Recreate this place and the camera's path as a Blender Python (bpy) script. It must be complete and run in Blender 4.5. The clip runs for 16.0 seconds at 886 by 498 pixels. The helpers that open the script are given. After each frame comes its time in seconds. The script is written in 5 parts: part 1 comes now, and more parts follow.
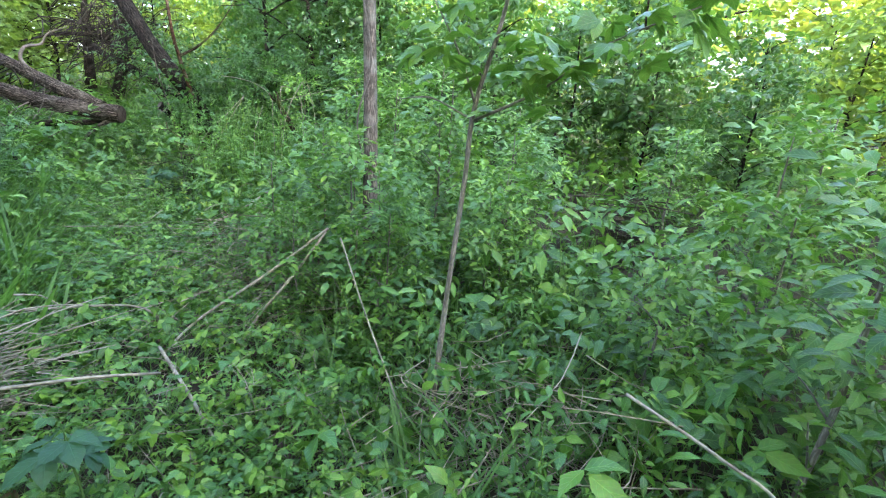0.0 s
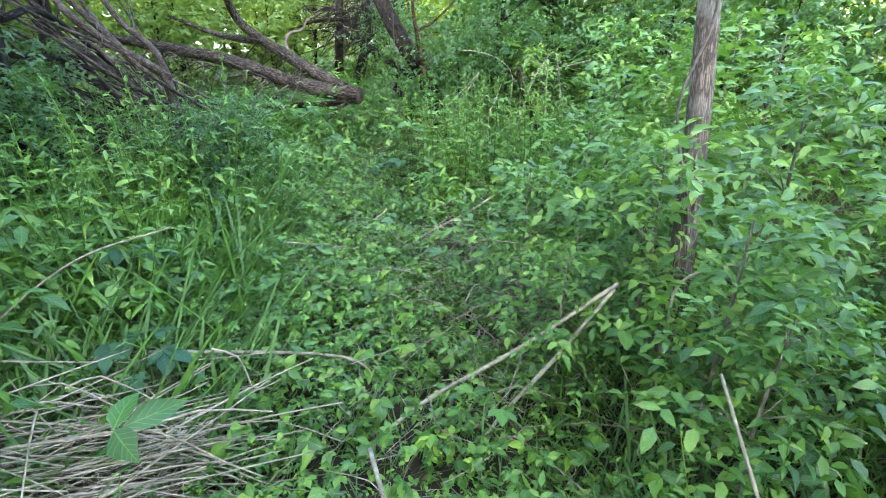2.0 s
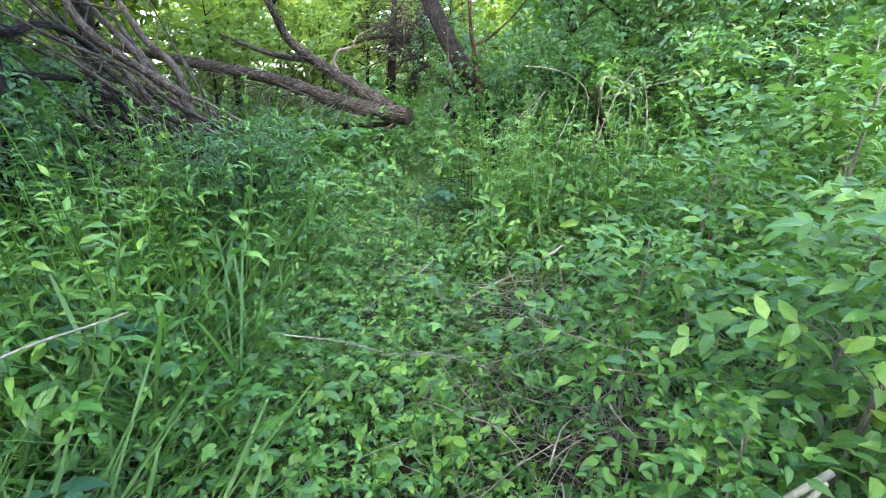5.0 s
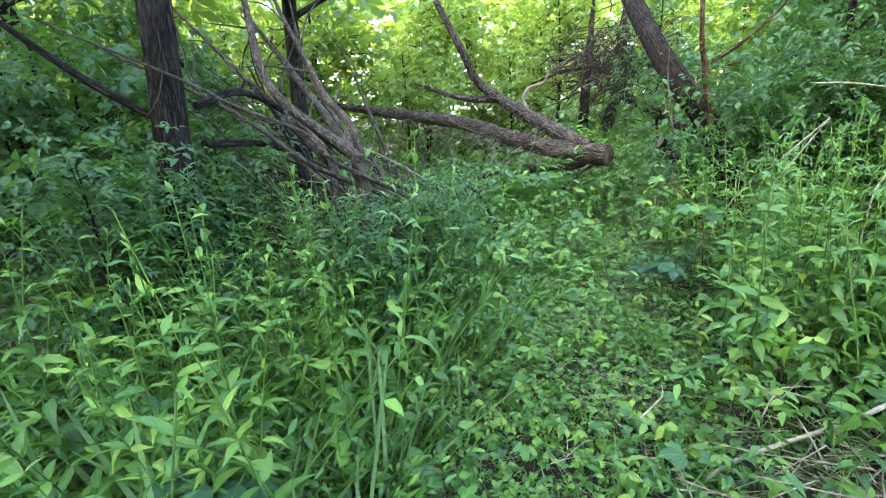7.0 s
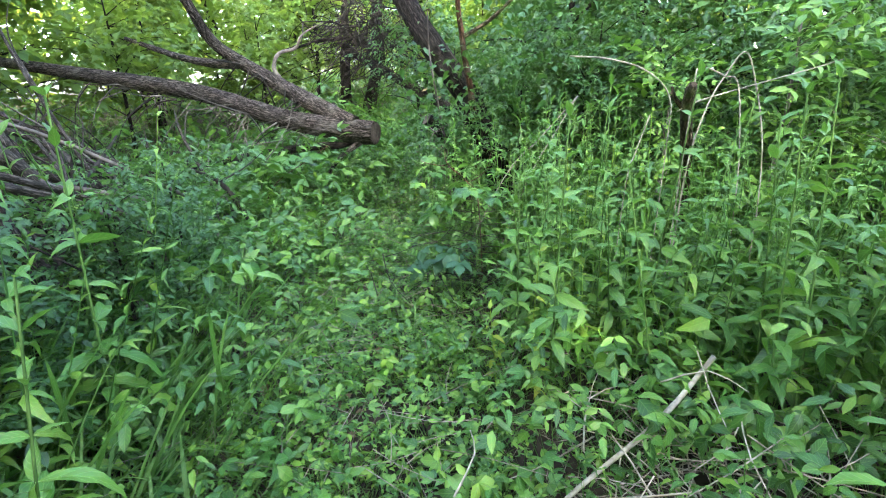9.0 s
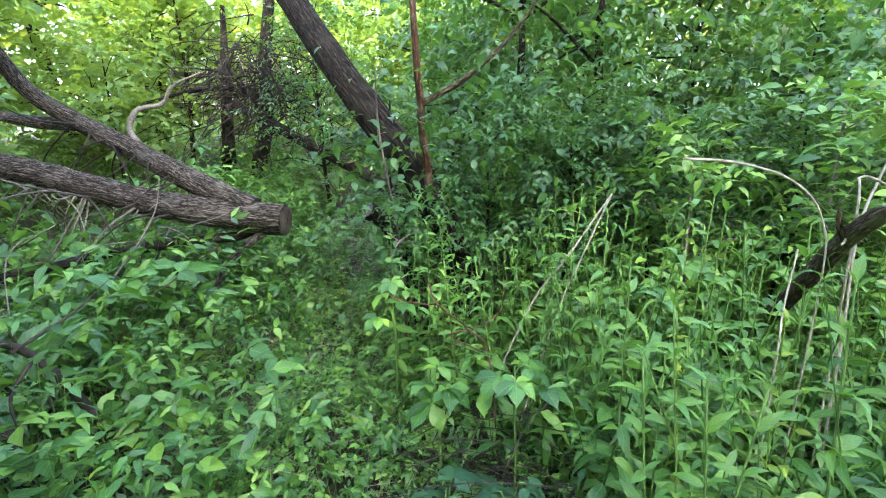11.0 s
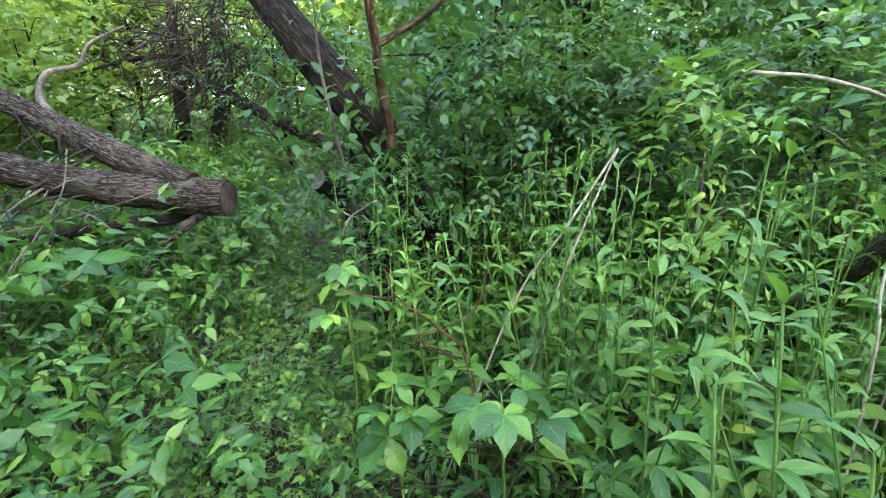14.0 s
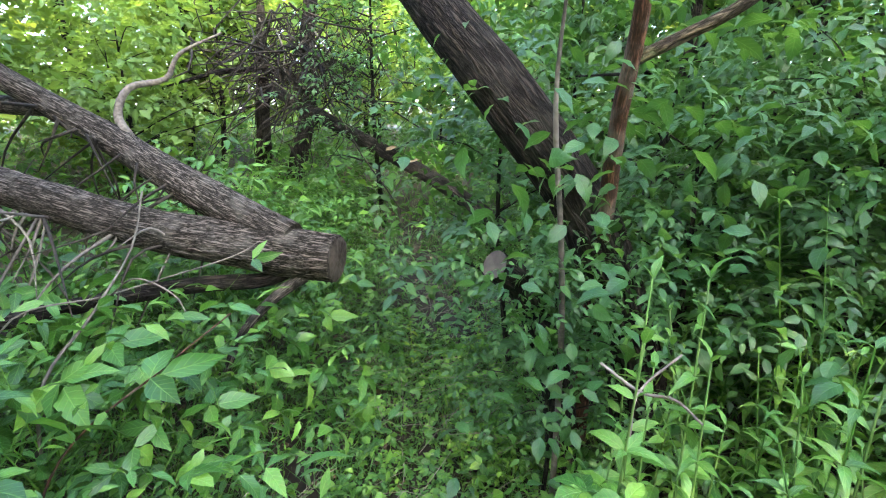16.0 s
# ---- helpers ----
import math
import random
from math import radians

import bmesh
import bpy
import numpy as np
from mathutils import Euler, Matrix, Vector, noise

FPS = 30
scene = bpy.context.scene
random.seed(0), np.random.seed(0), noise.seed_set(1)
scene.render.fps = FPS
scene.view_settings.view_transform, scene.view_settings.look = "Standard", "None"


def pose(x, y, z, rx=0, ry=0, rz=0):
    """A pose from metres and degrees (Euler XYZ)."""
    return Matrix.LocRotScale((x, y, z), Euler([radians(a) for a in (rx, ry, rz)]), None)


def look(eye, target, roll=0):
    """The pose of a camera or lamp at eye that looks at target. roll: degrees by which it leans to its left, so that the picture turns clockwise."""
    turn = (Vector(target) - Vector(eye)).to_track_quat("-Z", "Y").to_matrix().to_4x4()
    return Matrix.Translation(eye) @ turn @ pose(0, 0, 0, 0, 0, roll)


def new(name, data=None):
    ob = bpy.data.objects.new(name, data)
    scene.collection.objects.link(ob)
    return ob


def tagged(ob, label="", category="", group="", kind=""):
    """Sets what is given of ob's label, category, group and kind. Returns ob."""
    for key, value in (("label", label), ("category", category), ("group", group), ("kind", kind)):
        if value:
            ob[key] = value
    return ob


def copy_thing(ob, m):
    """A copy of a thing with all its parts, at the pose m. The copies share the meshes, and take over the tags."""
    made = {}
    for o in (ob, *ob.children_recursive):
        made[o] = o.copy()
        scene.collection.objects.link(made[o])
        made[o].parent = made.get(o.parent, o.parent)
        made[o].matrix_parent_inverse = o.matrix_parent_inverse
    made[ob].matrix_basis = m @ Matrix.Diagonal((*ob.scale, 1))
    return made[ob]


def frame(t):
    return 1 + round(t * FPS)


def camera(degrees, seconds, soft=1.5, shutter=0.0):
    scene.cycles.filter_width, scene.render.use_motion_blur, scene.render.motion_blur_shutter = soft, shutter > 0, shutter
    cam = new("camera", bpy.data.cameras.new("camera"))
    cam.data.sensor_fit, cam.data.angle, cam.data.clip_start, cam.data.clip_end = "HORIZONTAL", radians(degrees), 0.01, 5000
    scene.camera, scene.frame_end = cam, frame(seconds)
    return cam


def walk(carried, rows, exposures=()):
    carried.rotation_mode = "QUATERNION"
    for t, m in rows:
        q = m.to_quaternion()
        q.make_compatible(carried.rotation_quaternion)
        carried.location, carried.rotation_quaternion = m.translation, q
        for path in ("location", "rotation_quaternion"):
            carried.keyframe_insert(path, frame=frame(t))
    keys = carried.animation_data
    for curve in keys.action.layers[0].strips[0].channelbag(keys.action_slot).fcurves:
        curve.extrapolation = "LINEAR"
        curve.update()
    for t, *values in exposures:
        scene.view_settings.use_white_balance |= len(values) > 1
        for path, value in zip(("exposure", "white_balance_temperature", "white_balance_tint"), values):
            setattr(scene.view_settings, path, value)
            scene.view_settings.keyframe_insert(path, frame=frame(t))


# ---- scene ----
cam = camera(87.0, 16.0, soft=1.1)
PATH = [
    (0, (-0.1, 0.134, 1.547), (-0.134, 2.033, 0.918), 3.2),
    (0.5, (-0.076, 0.347, 1.526), (-0.294, 2.219, 0.857), 2.9),
    (1, (-0.386, 0.72, 1.473), (-0.749, 2.555, 0.765), 3.0),
    (1.5, (-0.653, 1.003, 1.549), (-1.212, 2.774, 0.808), 2.2),
    (2, (-0.87, 1.285, 1.504), (-1.676, 2.956, 0.757), 0.9),
    (2.5, (-1.026, 1.725, 1.462), (-2.094, 3.243, 0.717), -1.0),
    (3, (-1.159, 1.791, 1.508), (-2.443, 3.145, 0.789), -1.3),
    (3.5, (-1.296, 1.836, 1.541), (-2.464, 3.298, 0.835), 0.4),
    (4, (-1.297, 1.891, 1.531), (-2.324, 3.466, 0.849), 1.0),
    (4.2, (-1.254, 1.917, 1.527), (-2.237, 3.526, 0.86), 0.7),
    (6.3, (-1.841, 2.423, 1.492), (-2.967, 3.9, 0.751), 1.5),
    (6.5, (-1.958, 2.527, 1.507), (-3.223, 3.913, 0.816), 0.4),
    (7, (-2.052, 2.751, 1.567), (-3.626, 3.861, 1.027), -4.0),
    (7.5, (-1.951, 3.006, 1.586), (-3.368, 4.287, 0.994), -4.4),
    (8, (-2.024, 3.088, 1.55), (-3.236, 4.541, 0.904), -3.4),
    (8.2, (-2.156, 3.121, 1.529), (-3.278, 4.638, 0.865), -3.0),
    (10.3, (-3.142, 4.248, 1.474), (-3.699, 6.073, 0.874), -0.9),
    (10.5, (-3.347, 4.402, 1.552), (-3.844, 6.25, 0.969), -1.0),
    (11, (-3.612, 4.579, 1.732), (-4.046, 6.466, 1.231), -0.7),
    (11.5, (-3.699, 4.636, 1.736), (-4.153, 6.536, 1.309), -1.2),
    (12, (-3.701, 4.704, 1.725), (-4.217, 6.595, 1.328), -2.8),
    (12.5, (-3.686, 4.813, 1.678), (-4.259, 6.685, 1.27), -4.0),
    (13, (-3.622, 4.963, 1.6), (-4.24, 6.812, 1.155), -5.3),
    (13.5, (-3.589, 5.012, 1.598), (-4.107, 6.877, 1.095), -4.2),
    (14, (-3.65, 5.131, 1.571), (-4.008, 7.008, 0.981), -1.9),
    (14.5, (-3.989, 5.34, 1.635), (-4.348, 7.206, 1.009), -0.1),
    (15, (-4.222, 5.45, 1.666), (-4.715, 7.301, 1.093), -0.5),
    (15.5, (-4.462, 5.84, 1.612), (-5.045, 7.681, 1.091), -0.8),
    (16, (-4.616, 6.065, 1.706), (-5.182, 7.909, 1.179), -0.2),
]
walk(cam, [(t, look(eye, target, roll)) for t, eye, target, roll in PATH], [(0, 4.22), (1, 4.32), (2.5, 4.48), (10.5, 4.42), (12, 4.26), (14, 4.26), (14.7, 4.44), (16, 4.42)])

# world, sun and exposure
SUN_DIR = Vector((0.25, -0.80, 0.55)).normalized()
world = bpy.data.worlds.new("sky")
scene.world = world
world.use_nodes = True
wn = world.node_tree
sky = wn.nodes.new("ShaderNodeTexSky")
sky.sky_type = "NISHITA"
sky.sun_disc = False
sky.air_density, sky.dust_density, sky.ozone_density = 0.8, 3.0, 0.4
sky.sun_elevation = math.asin(SUN_DIR.z)
sky.sun_rotation = math.atan2(SUN_DIR.x, SUN_DIR.y)
background = wn.nodes["Background"]
background.inputs["Strength"].default_value = 0.15
wn.links.new(sky.outputs[0], background.inputs["Color"])
sun_data = bpy.data.lights.new("sun", "SUN")
sun_data.energy = 2.1
sun_data.angle = radians(0.53)
sun_data.color = (1.0, 0.90, 0.72)
sun = new("sun", sun_data)
sun.rotation_mode = "QUATERNION"
sun.rotation_quaternion = SUN_DIR.to_track_quat("Z", "Y")
sun.location = SUN_DIR * 40

# ---------------------------------------------------------------- materials
def mat(name):
    m = bpy.data.materials.new(name)
    m.use_nodes = True
    nt = m.node_tree
    nt.nodes.clear()
    out = nt.nodes.new("ShaderNodeOutputMaterial")
    return m, nt, out


def leaf_material(name, dark, mid, light, gloss=0.42, through_light=0.38, glow=(0.22, 0.44, 0.04), spots=0.16):
    """Leaf: colour by island and by object, veins and blotches, part of the light passing through."""
    m, nt, out = mat(name)
    N, L = nt.nodes.new, nt.links.new
    geo, info, tex = N("ShaderNodeNewGeometry"), N("ShaderNodeObjectInfo"), N("ShaderNodeTexCoord")
    big = N("ShaderNodeTexNoise")
    big.inputs["Scale"].default_value = 1.1
    fine = N("ShaderNodeTexNoise")
    fine.inputs["Scale"].default_value = 85.0
    L(tex.outputs["Object"], big.inputs["Vector"])
    L(tex.outputs["Object"], fine.inputs["Vector"])
    total = N("ShaderNodeMath")
    total.operation = "MULTIPLY_ADD"
    total.inputs[1].default_value = 0.55
    L(geo.outputs["Random Per Island"], total.inputs[0])
    half = N("ShaderNodeMath")
    half.operation = "MULTIPLY"
    half.inputs[1].default_value = 0.22
    L(big.outputs["Fac"], half.inputs[0])
    plus = N("ShaderNodeMath")
    plus.operation = "MULTIPLY_ADD"
    plus.inputs[1].default_value = 0.20
    L(info.outputs["Random"], plus.inputs[0])
    L(half.outputs[0], plus.inputs[2])
    L(plus.outputs[0], total.inputs[2])
    ramp = N("ShaderNodeValToRGB")
    ramp.color_ramp.elements[0].position, ramp.color_ramp.elements[1].position = 0.15, 0.85
    ramp.color_ramp.elements[0].color, ramp.color_ramp.elements[1].color = (*dark, 1), (*light, 1)
    e = ramp.color_ramp.elements.new(0.5)
    e.color = (*mid, 1)
    L(total.outputs[0], ramp.inputs[0])
    # midrib and slanting side veins, paler than the blade
    uv, split = N("ShaderNodeUVMap"), N("ShaderNodeSeparateXYZ")
    L(uv.outputs[0], split.inputs[0])

    def calc(kind, a, b, c=None):
        node = N("ShaderNodeMath")
        node.operation = kind
        for slot, v in enumerate((a, b, c)):
            if v is None:
                continue
            if isinstance(v, (int, float)):
                node.inputs[slot].default_value = v
            else:
                L(v, node.inputs[slot])
        return node.outputs[0]

    across = calc("ABSOLUTE", split.outputs["X"], None)
    slant = calc("MULTIPLY_ADD", across, -1.7, calc("MULTIPLY", split.outputs["Y"], 7.0))
    side = calc("SUBTRACT", 1.0, calc("MULTIPLY", calc("PINGPONG", slant, 0.5), 9.0))
    rib = calc("MULTIPLY_ADD", across, -13.0, 1.0)
    vein = calc("MAXIMUM", calc("MAXIMUM", rib, 0.0), calc("MULTIPLY", calc("MAXIMUM", side, 0.0), 0.6))
    veined = N("ShaderNodeMix")
    veined.data_type = "RGBA"
    L(calc("MULTIPLY", vein, 0.38), veined.inputs[0])
    L(ramp.outputs[0], veined.inputs[6])
    veined.inputs[7].default_value = (*[min(1.0, 1.7 * v + 0.03) for v in light], 1)
    speck = N("ShaderNodeMix")
    speck.data_type = "RGBA"
    speck.blend_type = "MULTIPLY"
    speck.inputs[0].default_value = spots * 3
    L(veined.outputs[2], speck.inputs[6])
    L(fine.outputs["Color"], speck.inputs[7])
    bsdf = N("ShaderNodeBsdfPrincipled")
    bsdf.inputs["Roughness"].default_value = gloss
    bsdf.inputs["Specular IOR Level"].default_value = 0.43
    L(speck.outputs[2], bsdf.inputs["Base Color"])
    bump = N("ShaderNodeBump")
    bump.inputs["Strength"].default_value = 0.5
    bump.inputs["Distance"].default_value = 0.003
    L(calc("MULTIPLY_ADD", vein, -0.8, fine.outputs["Fac"]), bump.inputs["Height"])
    L(bump.outputs[0], bsdf.inputs["Normal"])
    tr = N("ShaderNodeBsdfTranslucent")
    tint = N("ShaderNodeMix")
    tint.data_type = "RGBA"
    tint.inputs[0].default_value = 0.6
    tint.inputs[7].default_value = (*glow, 1)
    L(ramp.outputs[0], tint.inputs[6])
    L(tint.outputs[2], tr.inputs["Color"])
    mix = N("ShaderNodeMixShader")
    mix.inputs[0].default_value = through_light
    L(bsdf.outputs[0], mix.inputs[1])
    L(tr.outputs[0], mix.inputs[2])
    L(mix.outputs[0], out.inputs[0])
    return m


def bark_material(name, dark, light, along=3.0, around=26.0, relief=0.022, patch=(0.3, 0.3, 0.27), patches=0.35):
    """Bark: fissures along the stem (from the UV in metres), lichen patches, grain."""
    m, nt, out = mat(name)
    N, L = nt.nodes.new, nt.links.new
    uv, obj = N("ShaderNodeUVMap"), N("ShaderNodeTexCoord")
    mp = N("ShaderNodeMapping")
    mp.inputs["Scale"].default_value = (around, along, 1)
    L(uv.outputs[0], mp.inputs["Vector"])
    vor = N("ShaderNodeTexVoronoi")
    vor.feature = "DISTANCE_TO_EDGE"
    vor.inputs["Scale"].default_value = 1.6
    warp = N("ShaderNodeTexNoise")
    warp.inputs["Scale"].default_value = 2.2
    warp.inputs["Detail"].default_value = 6
    L(mp.outputs[0], warp.inputs["Vector"])
    add = N("ShaderNodeVectorMath")
    add.operation = "MULTIPLY_ADD"
    add.inputs[1].default_value = (1.2, 1.2, 1.2)
    L(warp.outputs["Color"], add.inputs[0])
    L(mp.outputs[0], add.inputs[2])
    L(add.outputs[0], vor.inputs["Vector"])
    grain = N("ShaderNodeTexNoise")
    grain.inputs["Scale"].default_value = 70
    grain.inputs["Detail"].default_value = 4
    L(obj.outputs["Object"], grain.inputs["Vector"])
    soft = N("ShaderNodeMath")
    soft.operation = "MULTIPLY"
    soft.inputs[1].default_value = 0.55
    L(grain.outputs["Fac"], soft.inputs[0])
    hsum = N("ShaderNodeMath")
    hsum.operation = "MULTIPLY_ADD"
    hsum.inputs[1].default_value = 1.9
    L(vor.outputs["Distance"], hsum.inputs[0])
    L(soft.outputs[0], hsum.inputs[2])
    ramp = N("ShaderNodeValToRGB")
    ramp.color_ramp.elements[0].position, ramp.color_ramp.elements[1].position = 0.40, 0.95
    ramp.color_ramp.elements[0].color, ramp.color_ramp.elements[1].color = (*dark, 1), (*light, 1)
    L(hsum.outputs[0], ramp.inputs[0])
    blot = N("ShaderNodeTexNoise")
    blot.inputs["Scale"].default_value = 7
    blot.inputs["Detail"].default_value = 5
    L(obj.outputs["Object"], blot.inputs["Vector"])
    cut = N("ShaderNodeMapRange")
    cut.inputs["From Min"].default_value, cut.inputs["From Max"].default_value = 0.52, 0.68
    cut.inputs["To Max"].default_value = patches
    L(blot.outputs["Fac"], cut.inputs["Value"])
    mixc = N("ShaderNodeMix")
    mixc.data_type = "RGBA"
    mixc.inputs[7].default_value = (*patch, 1)
    L(cut.outputs[0], mixc.inputs[0])
    L(ramp.outputs[0], mixc.inputs[6])
    bsdf = N("ShaderNodeBsdfPrincipled")
    bsdf.inputs["Roughness"].default_value = 0.92
    bsdf.inputs["Specular IOR Level"].default_value = 0.12
    L(mixc.outputs[2], bsdf.inputs["Base Color"])
    bump = N("ShaderNodeBump")
    bump.inputs["Strength"].default_value = 0.9
    bump.inputs["Distance"].default_value = relief
    L(hsum.outputs[0], bump.inputs["Height"])
    L(bump.outputs[0], bsdf.inputs["Normal"])
    L(bsdf.outputs[0], out.inputs[0])
    return m


def plain_material(name, a, b, scale=20.0, rough=0.8, relief=0.004):
    """Two colours mixed by grain at two scales."""
    m, nt, out = mat(name)
    N, L = nt.nodes.new, nt.links.new
    obj, info = N("ShaderNodeTexCoord"), N("ShaderNodeObjectInfo")
    n1, n2 = N("ShaderNodeTexNoise"), N("ShaderNodeTexNoise")
    n1.inputs["Scale"].default_value, n2.inputs["Scale"].default_value = scale, scale * 0.12
    n1.inputs["Detail"].default_value = 6
    L(obj.outputs["Object"], n1.inputs["Vector"])
    L(obj.outputs["Object"], n2.inputs["Vector"])
    s = N("ShaderNodeMath")
    s.operation = "ADD"
    L(n1.outputs["Fac"], s.inputs[0])
    L(n2.outputs["Fac"], s.inputs[1])
    ramp = N("ShaderNodeValToRGB")
    ramp.color_ramp.elements[0].position, ramp.color_ramp.elements[1].position = 0.40, 0.62
    ramp.color_ramp.elements[0].color, ramp.color_ramp.elements[1].color = (*a, 1), (*b, 1)
    h = N("ShaderNodeMath")
    h.operation = "MULTIPLY"
    h.inputs[1].default_value = 0.5
    L(s.outputs[0], h.inputs[0])
    L(h.outputs[0], ramp.inputs[0])
    hue = N("ShaderNodeHueSaturation")
    v = N("ShaderNodeMapRange")
    v.inputs["To Min"].default_value, v.inputs["To Max"].default_value = 0.75, 1.2
    L(info.outputs["Random"], v.inputs["Value"])
    L(v.outputs[0], hue.inputs["Value"])
    L(ramp.outputs[0], hue.inputs["Color"])
    bsdf = N("ShaderNodeBsdfPrincipled")
    bsdf.inputs["Roughness"].default_value = rough
    bsdf.inputs["Specular IOR Level"].default_value = 0.18
    L(hue.outputs[0], bsdf.inputs["Base Color"])
    bump = N("ShaderNodeBump")
    bump.inputs["Strength"].default_value = 0.6
    bump.inputs["Distance"].default_value = relief
    L(n1.outputs["Fac"], bump.inputs["Height"])
    L(bump.outputs[0], bsdf.inputs["Normal"])
    L(bsdf.outputs[0], out.inputs[0])
    return m


LOW_LEAF = leaf_material("low_leaf", (0.010, 0.052, 0.013), (0.052, 0.165, 0.028), (0.205, 0.380, 0.050), gloss=0.38, through_light=0.24)
HERB_LEAF = leaf_material("herb_leaf", (0.018, 0.085, 0.018), (0.080, 0.210, 0.034), (0.235, 0.400, 0.056), gloss=0.38, through_light=0.28)
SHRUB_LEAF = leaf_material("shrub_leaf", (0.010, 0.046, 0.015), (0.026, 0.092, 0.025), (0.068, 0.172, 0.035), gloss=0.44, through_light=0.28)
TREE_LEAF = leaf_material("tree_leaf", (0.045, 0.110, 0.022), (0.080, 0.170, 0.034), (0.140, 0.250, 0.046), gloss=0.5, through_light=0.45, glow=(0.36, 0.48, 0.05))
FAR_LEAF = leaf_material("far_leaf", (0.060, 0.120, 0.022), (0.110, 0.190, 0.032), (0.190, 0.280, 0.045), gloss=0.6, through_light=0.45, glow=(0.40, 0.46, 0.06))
BLUE_LEAF = leaf_material("blue_leaf", (0.012, 0.064, 0.028), (0.018, 0.080, 0.030), (0.034, 0.110, 0.038), gloss=0.6, through_light=0.2)
GRASS_LEAF = leaf_material("grass_leaf", (0.045, 0.120, 0.034), (0.080, 0.185, 0.048), (0.150, 0.280, 0.075), gloss=0.42)
# sunlight on green herbs, put into the leaf colour as yellow
SUNFLECK_LEAF = leaf_material("sunfleck_leaf", (0.13, 0.24, 0.025), (0.22, 0.32, 0.03), (0.34, 0.40, 0.045), gloss=0.5)
STEM_GREEN = plain_material("green_stem", (0.05, 0.11, 0.025), (0.095, 0.17, 0.04), 30)
STRAW = plain_material("straw", (0.15, 0.13, 0.09), (0.34, 0.30, 0.23), 40)
DRY_STALK = plain_material("dry_stalk", (0.14, 0.128, 0.095), (0.32, 0.295, 0.23), 45)
TWIG = plain_material("twig", (0.010, 0.008, 0.006), (0.036, 0.029, 0.022), 40)
GREY_TWIG = plain_material("grey_twig", (0.065, 0.056, 0.046), (0.17, 0.15, 0.125), 40)
SOIL = plain_material("soil", (0.018, 0.014, 0.009), (0.050, 0.038, 0.025), 14, relief=0.02)
LITTER = plain_material("litter", (0.10, 0.07, 0.04), (0.22, 0.16, 0.09), 25)
LOG_BARK = bark_material("log_bark", (0.018, 0.015, 0.012), (0.200, 0.170, 0.145), along=5.0, around=44.0, patch=(0.19, 0.175, 0.155))
HEAP_BARK = bark_material("heap_bark", (0.022, 0.018, 0.014), (0.130, 0.108, 0.086), along=8.0, around=50.0, relief=0.006, patch=(0.16, 0.145, 0.125))
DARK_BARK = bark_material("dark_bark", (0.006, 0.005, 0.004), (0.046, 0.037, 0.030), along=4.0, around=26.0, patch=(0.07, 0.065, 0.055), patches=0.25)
TRUNK_BARK = bark_material("trunk_bark", (0.060, 0.050, 0.042), (0.220, 0.185, 0.155), along=5.0, around=34.0, relief=0.006)
SMOOTH_BARK = bark_material("smooth_bark", (0.12, 0.108, 0.092), (0.27, 0.25, 0.215), along=9.0, around=40.0, relief=0.002)
RED_BARK = bark_material("red_bark", (0.030, 0.016, 0.010), (0.130, 0.062, 0.038), along=6.0, around=30.0, relief=0.004, patch=(0.25, 0.22, 0.18))
MOSS_BARK = bark_material("mossy_bark", (0.034, 0.026, 0.017), (0.150, 0.118, 0.074), along=7.0, around=30.0, patch=(0.10, 0.14, 0.04), patches=0.8)
CUT_WOOD = plain_material("cut_wood", (0.045, 0.037, 0.031), (0.11, 0.092, 0.076), 30, rough=0.75)
SUNSPOT_WOOD = plain_material("sunspot_wood", (0.30, 0.19, 0.12), (0.50, 0.35, 0.24), 18, rough=0.7)

# ---------------------------------------------------------------- mesh helpers
rng = np.random.default_rng(7)


def link(name, me, material, parent=None, label=""):
    """One mesh object, under its thing where one is given."""
    if material is not None and not me.materials:
        me.materials.append(material)
    ob = new(name, me)
    if parent is not None:
        ob.parent = parent
    if label:
        ob["label"] = label
    return ob


def tri_mesh(name, V, F, smooth=True):
    """A mesh of triangles out of arrays; columns four and five of the points are the UV."""
    me = bpy.data.meshes.new(name)
    V, F = np.asarray(V, np.float32), np.asarray(F, np.int32)
    me.vertices.add(len(V))
    me.vertices.foreach_set("co", np.ascontiguousarray(V[:, :3]).ravel())
    me.loops.add(F.size)
    me.loops.foreach_set("vertex_index", F.ravel())
    me.polygons.add(len(F))
    me.polygons.foreach_set("loop_start", np.arange(0, F.size, 3, dtype=np.int32))
    me.polygons.foreach_set("use_smooth", np.full(len(F), smooth))
    me.update(calc_edges=True)
    if V.shape[1] == 5:
        layer = me.uv_layers.new(name="UVMap")
        layer.data.foreach_set("uv", np.ascontiguousarray(V[F.ravel(), 3:]).ravel())
    return me


def glide(points, steps):
    """A smooth line through points (Catmull-Rom)."""
    P = [np.array(p, float) for p in points]
    P = [2 * P[0] - P[1]] + P + [2 * P[-1] - P[-2]]
    out = []
    for i in range(1, len(P) - 2):
        a, b, c, d = P[i - 1:i + 3]
        for k in range(steps):
            t = k / steps
            out.append(0.5 * (2 * b + (c - a) * t + (2 * a - 5 * b + 4 * c - d) * t * t + (3 * b - a - 3 * c + d) * t ** 3))
    out.append(P[-2])
    return np.array(out)


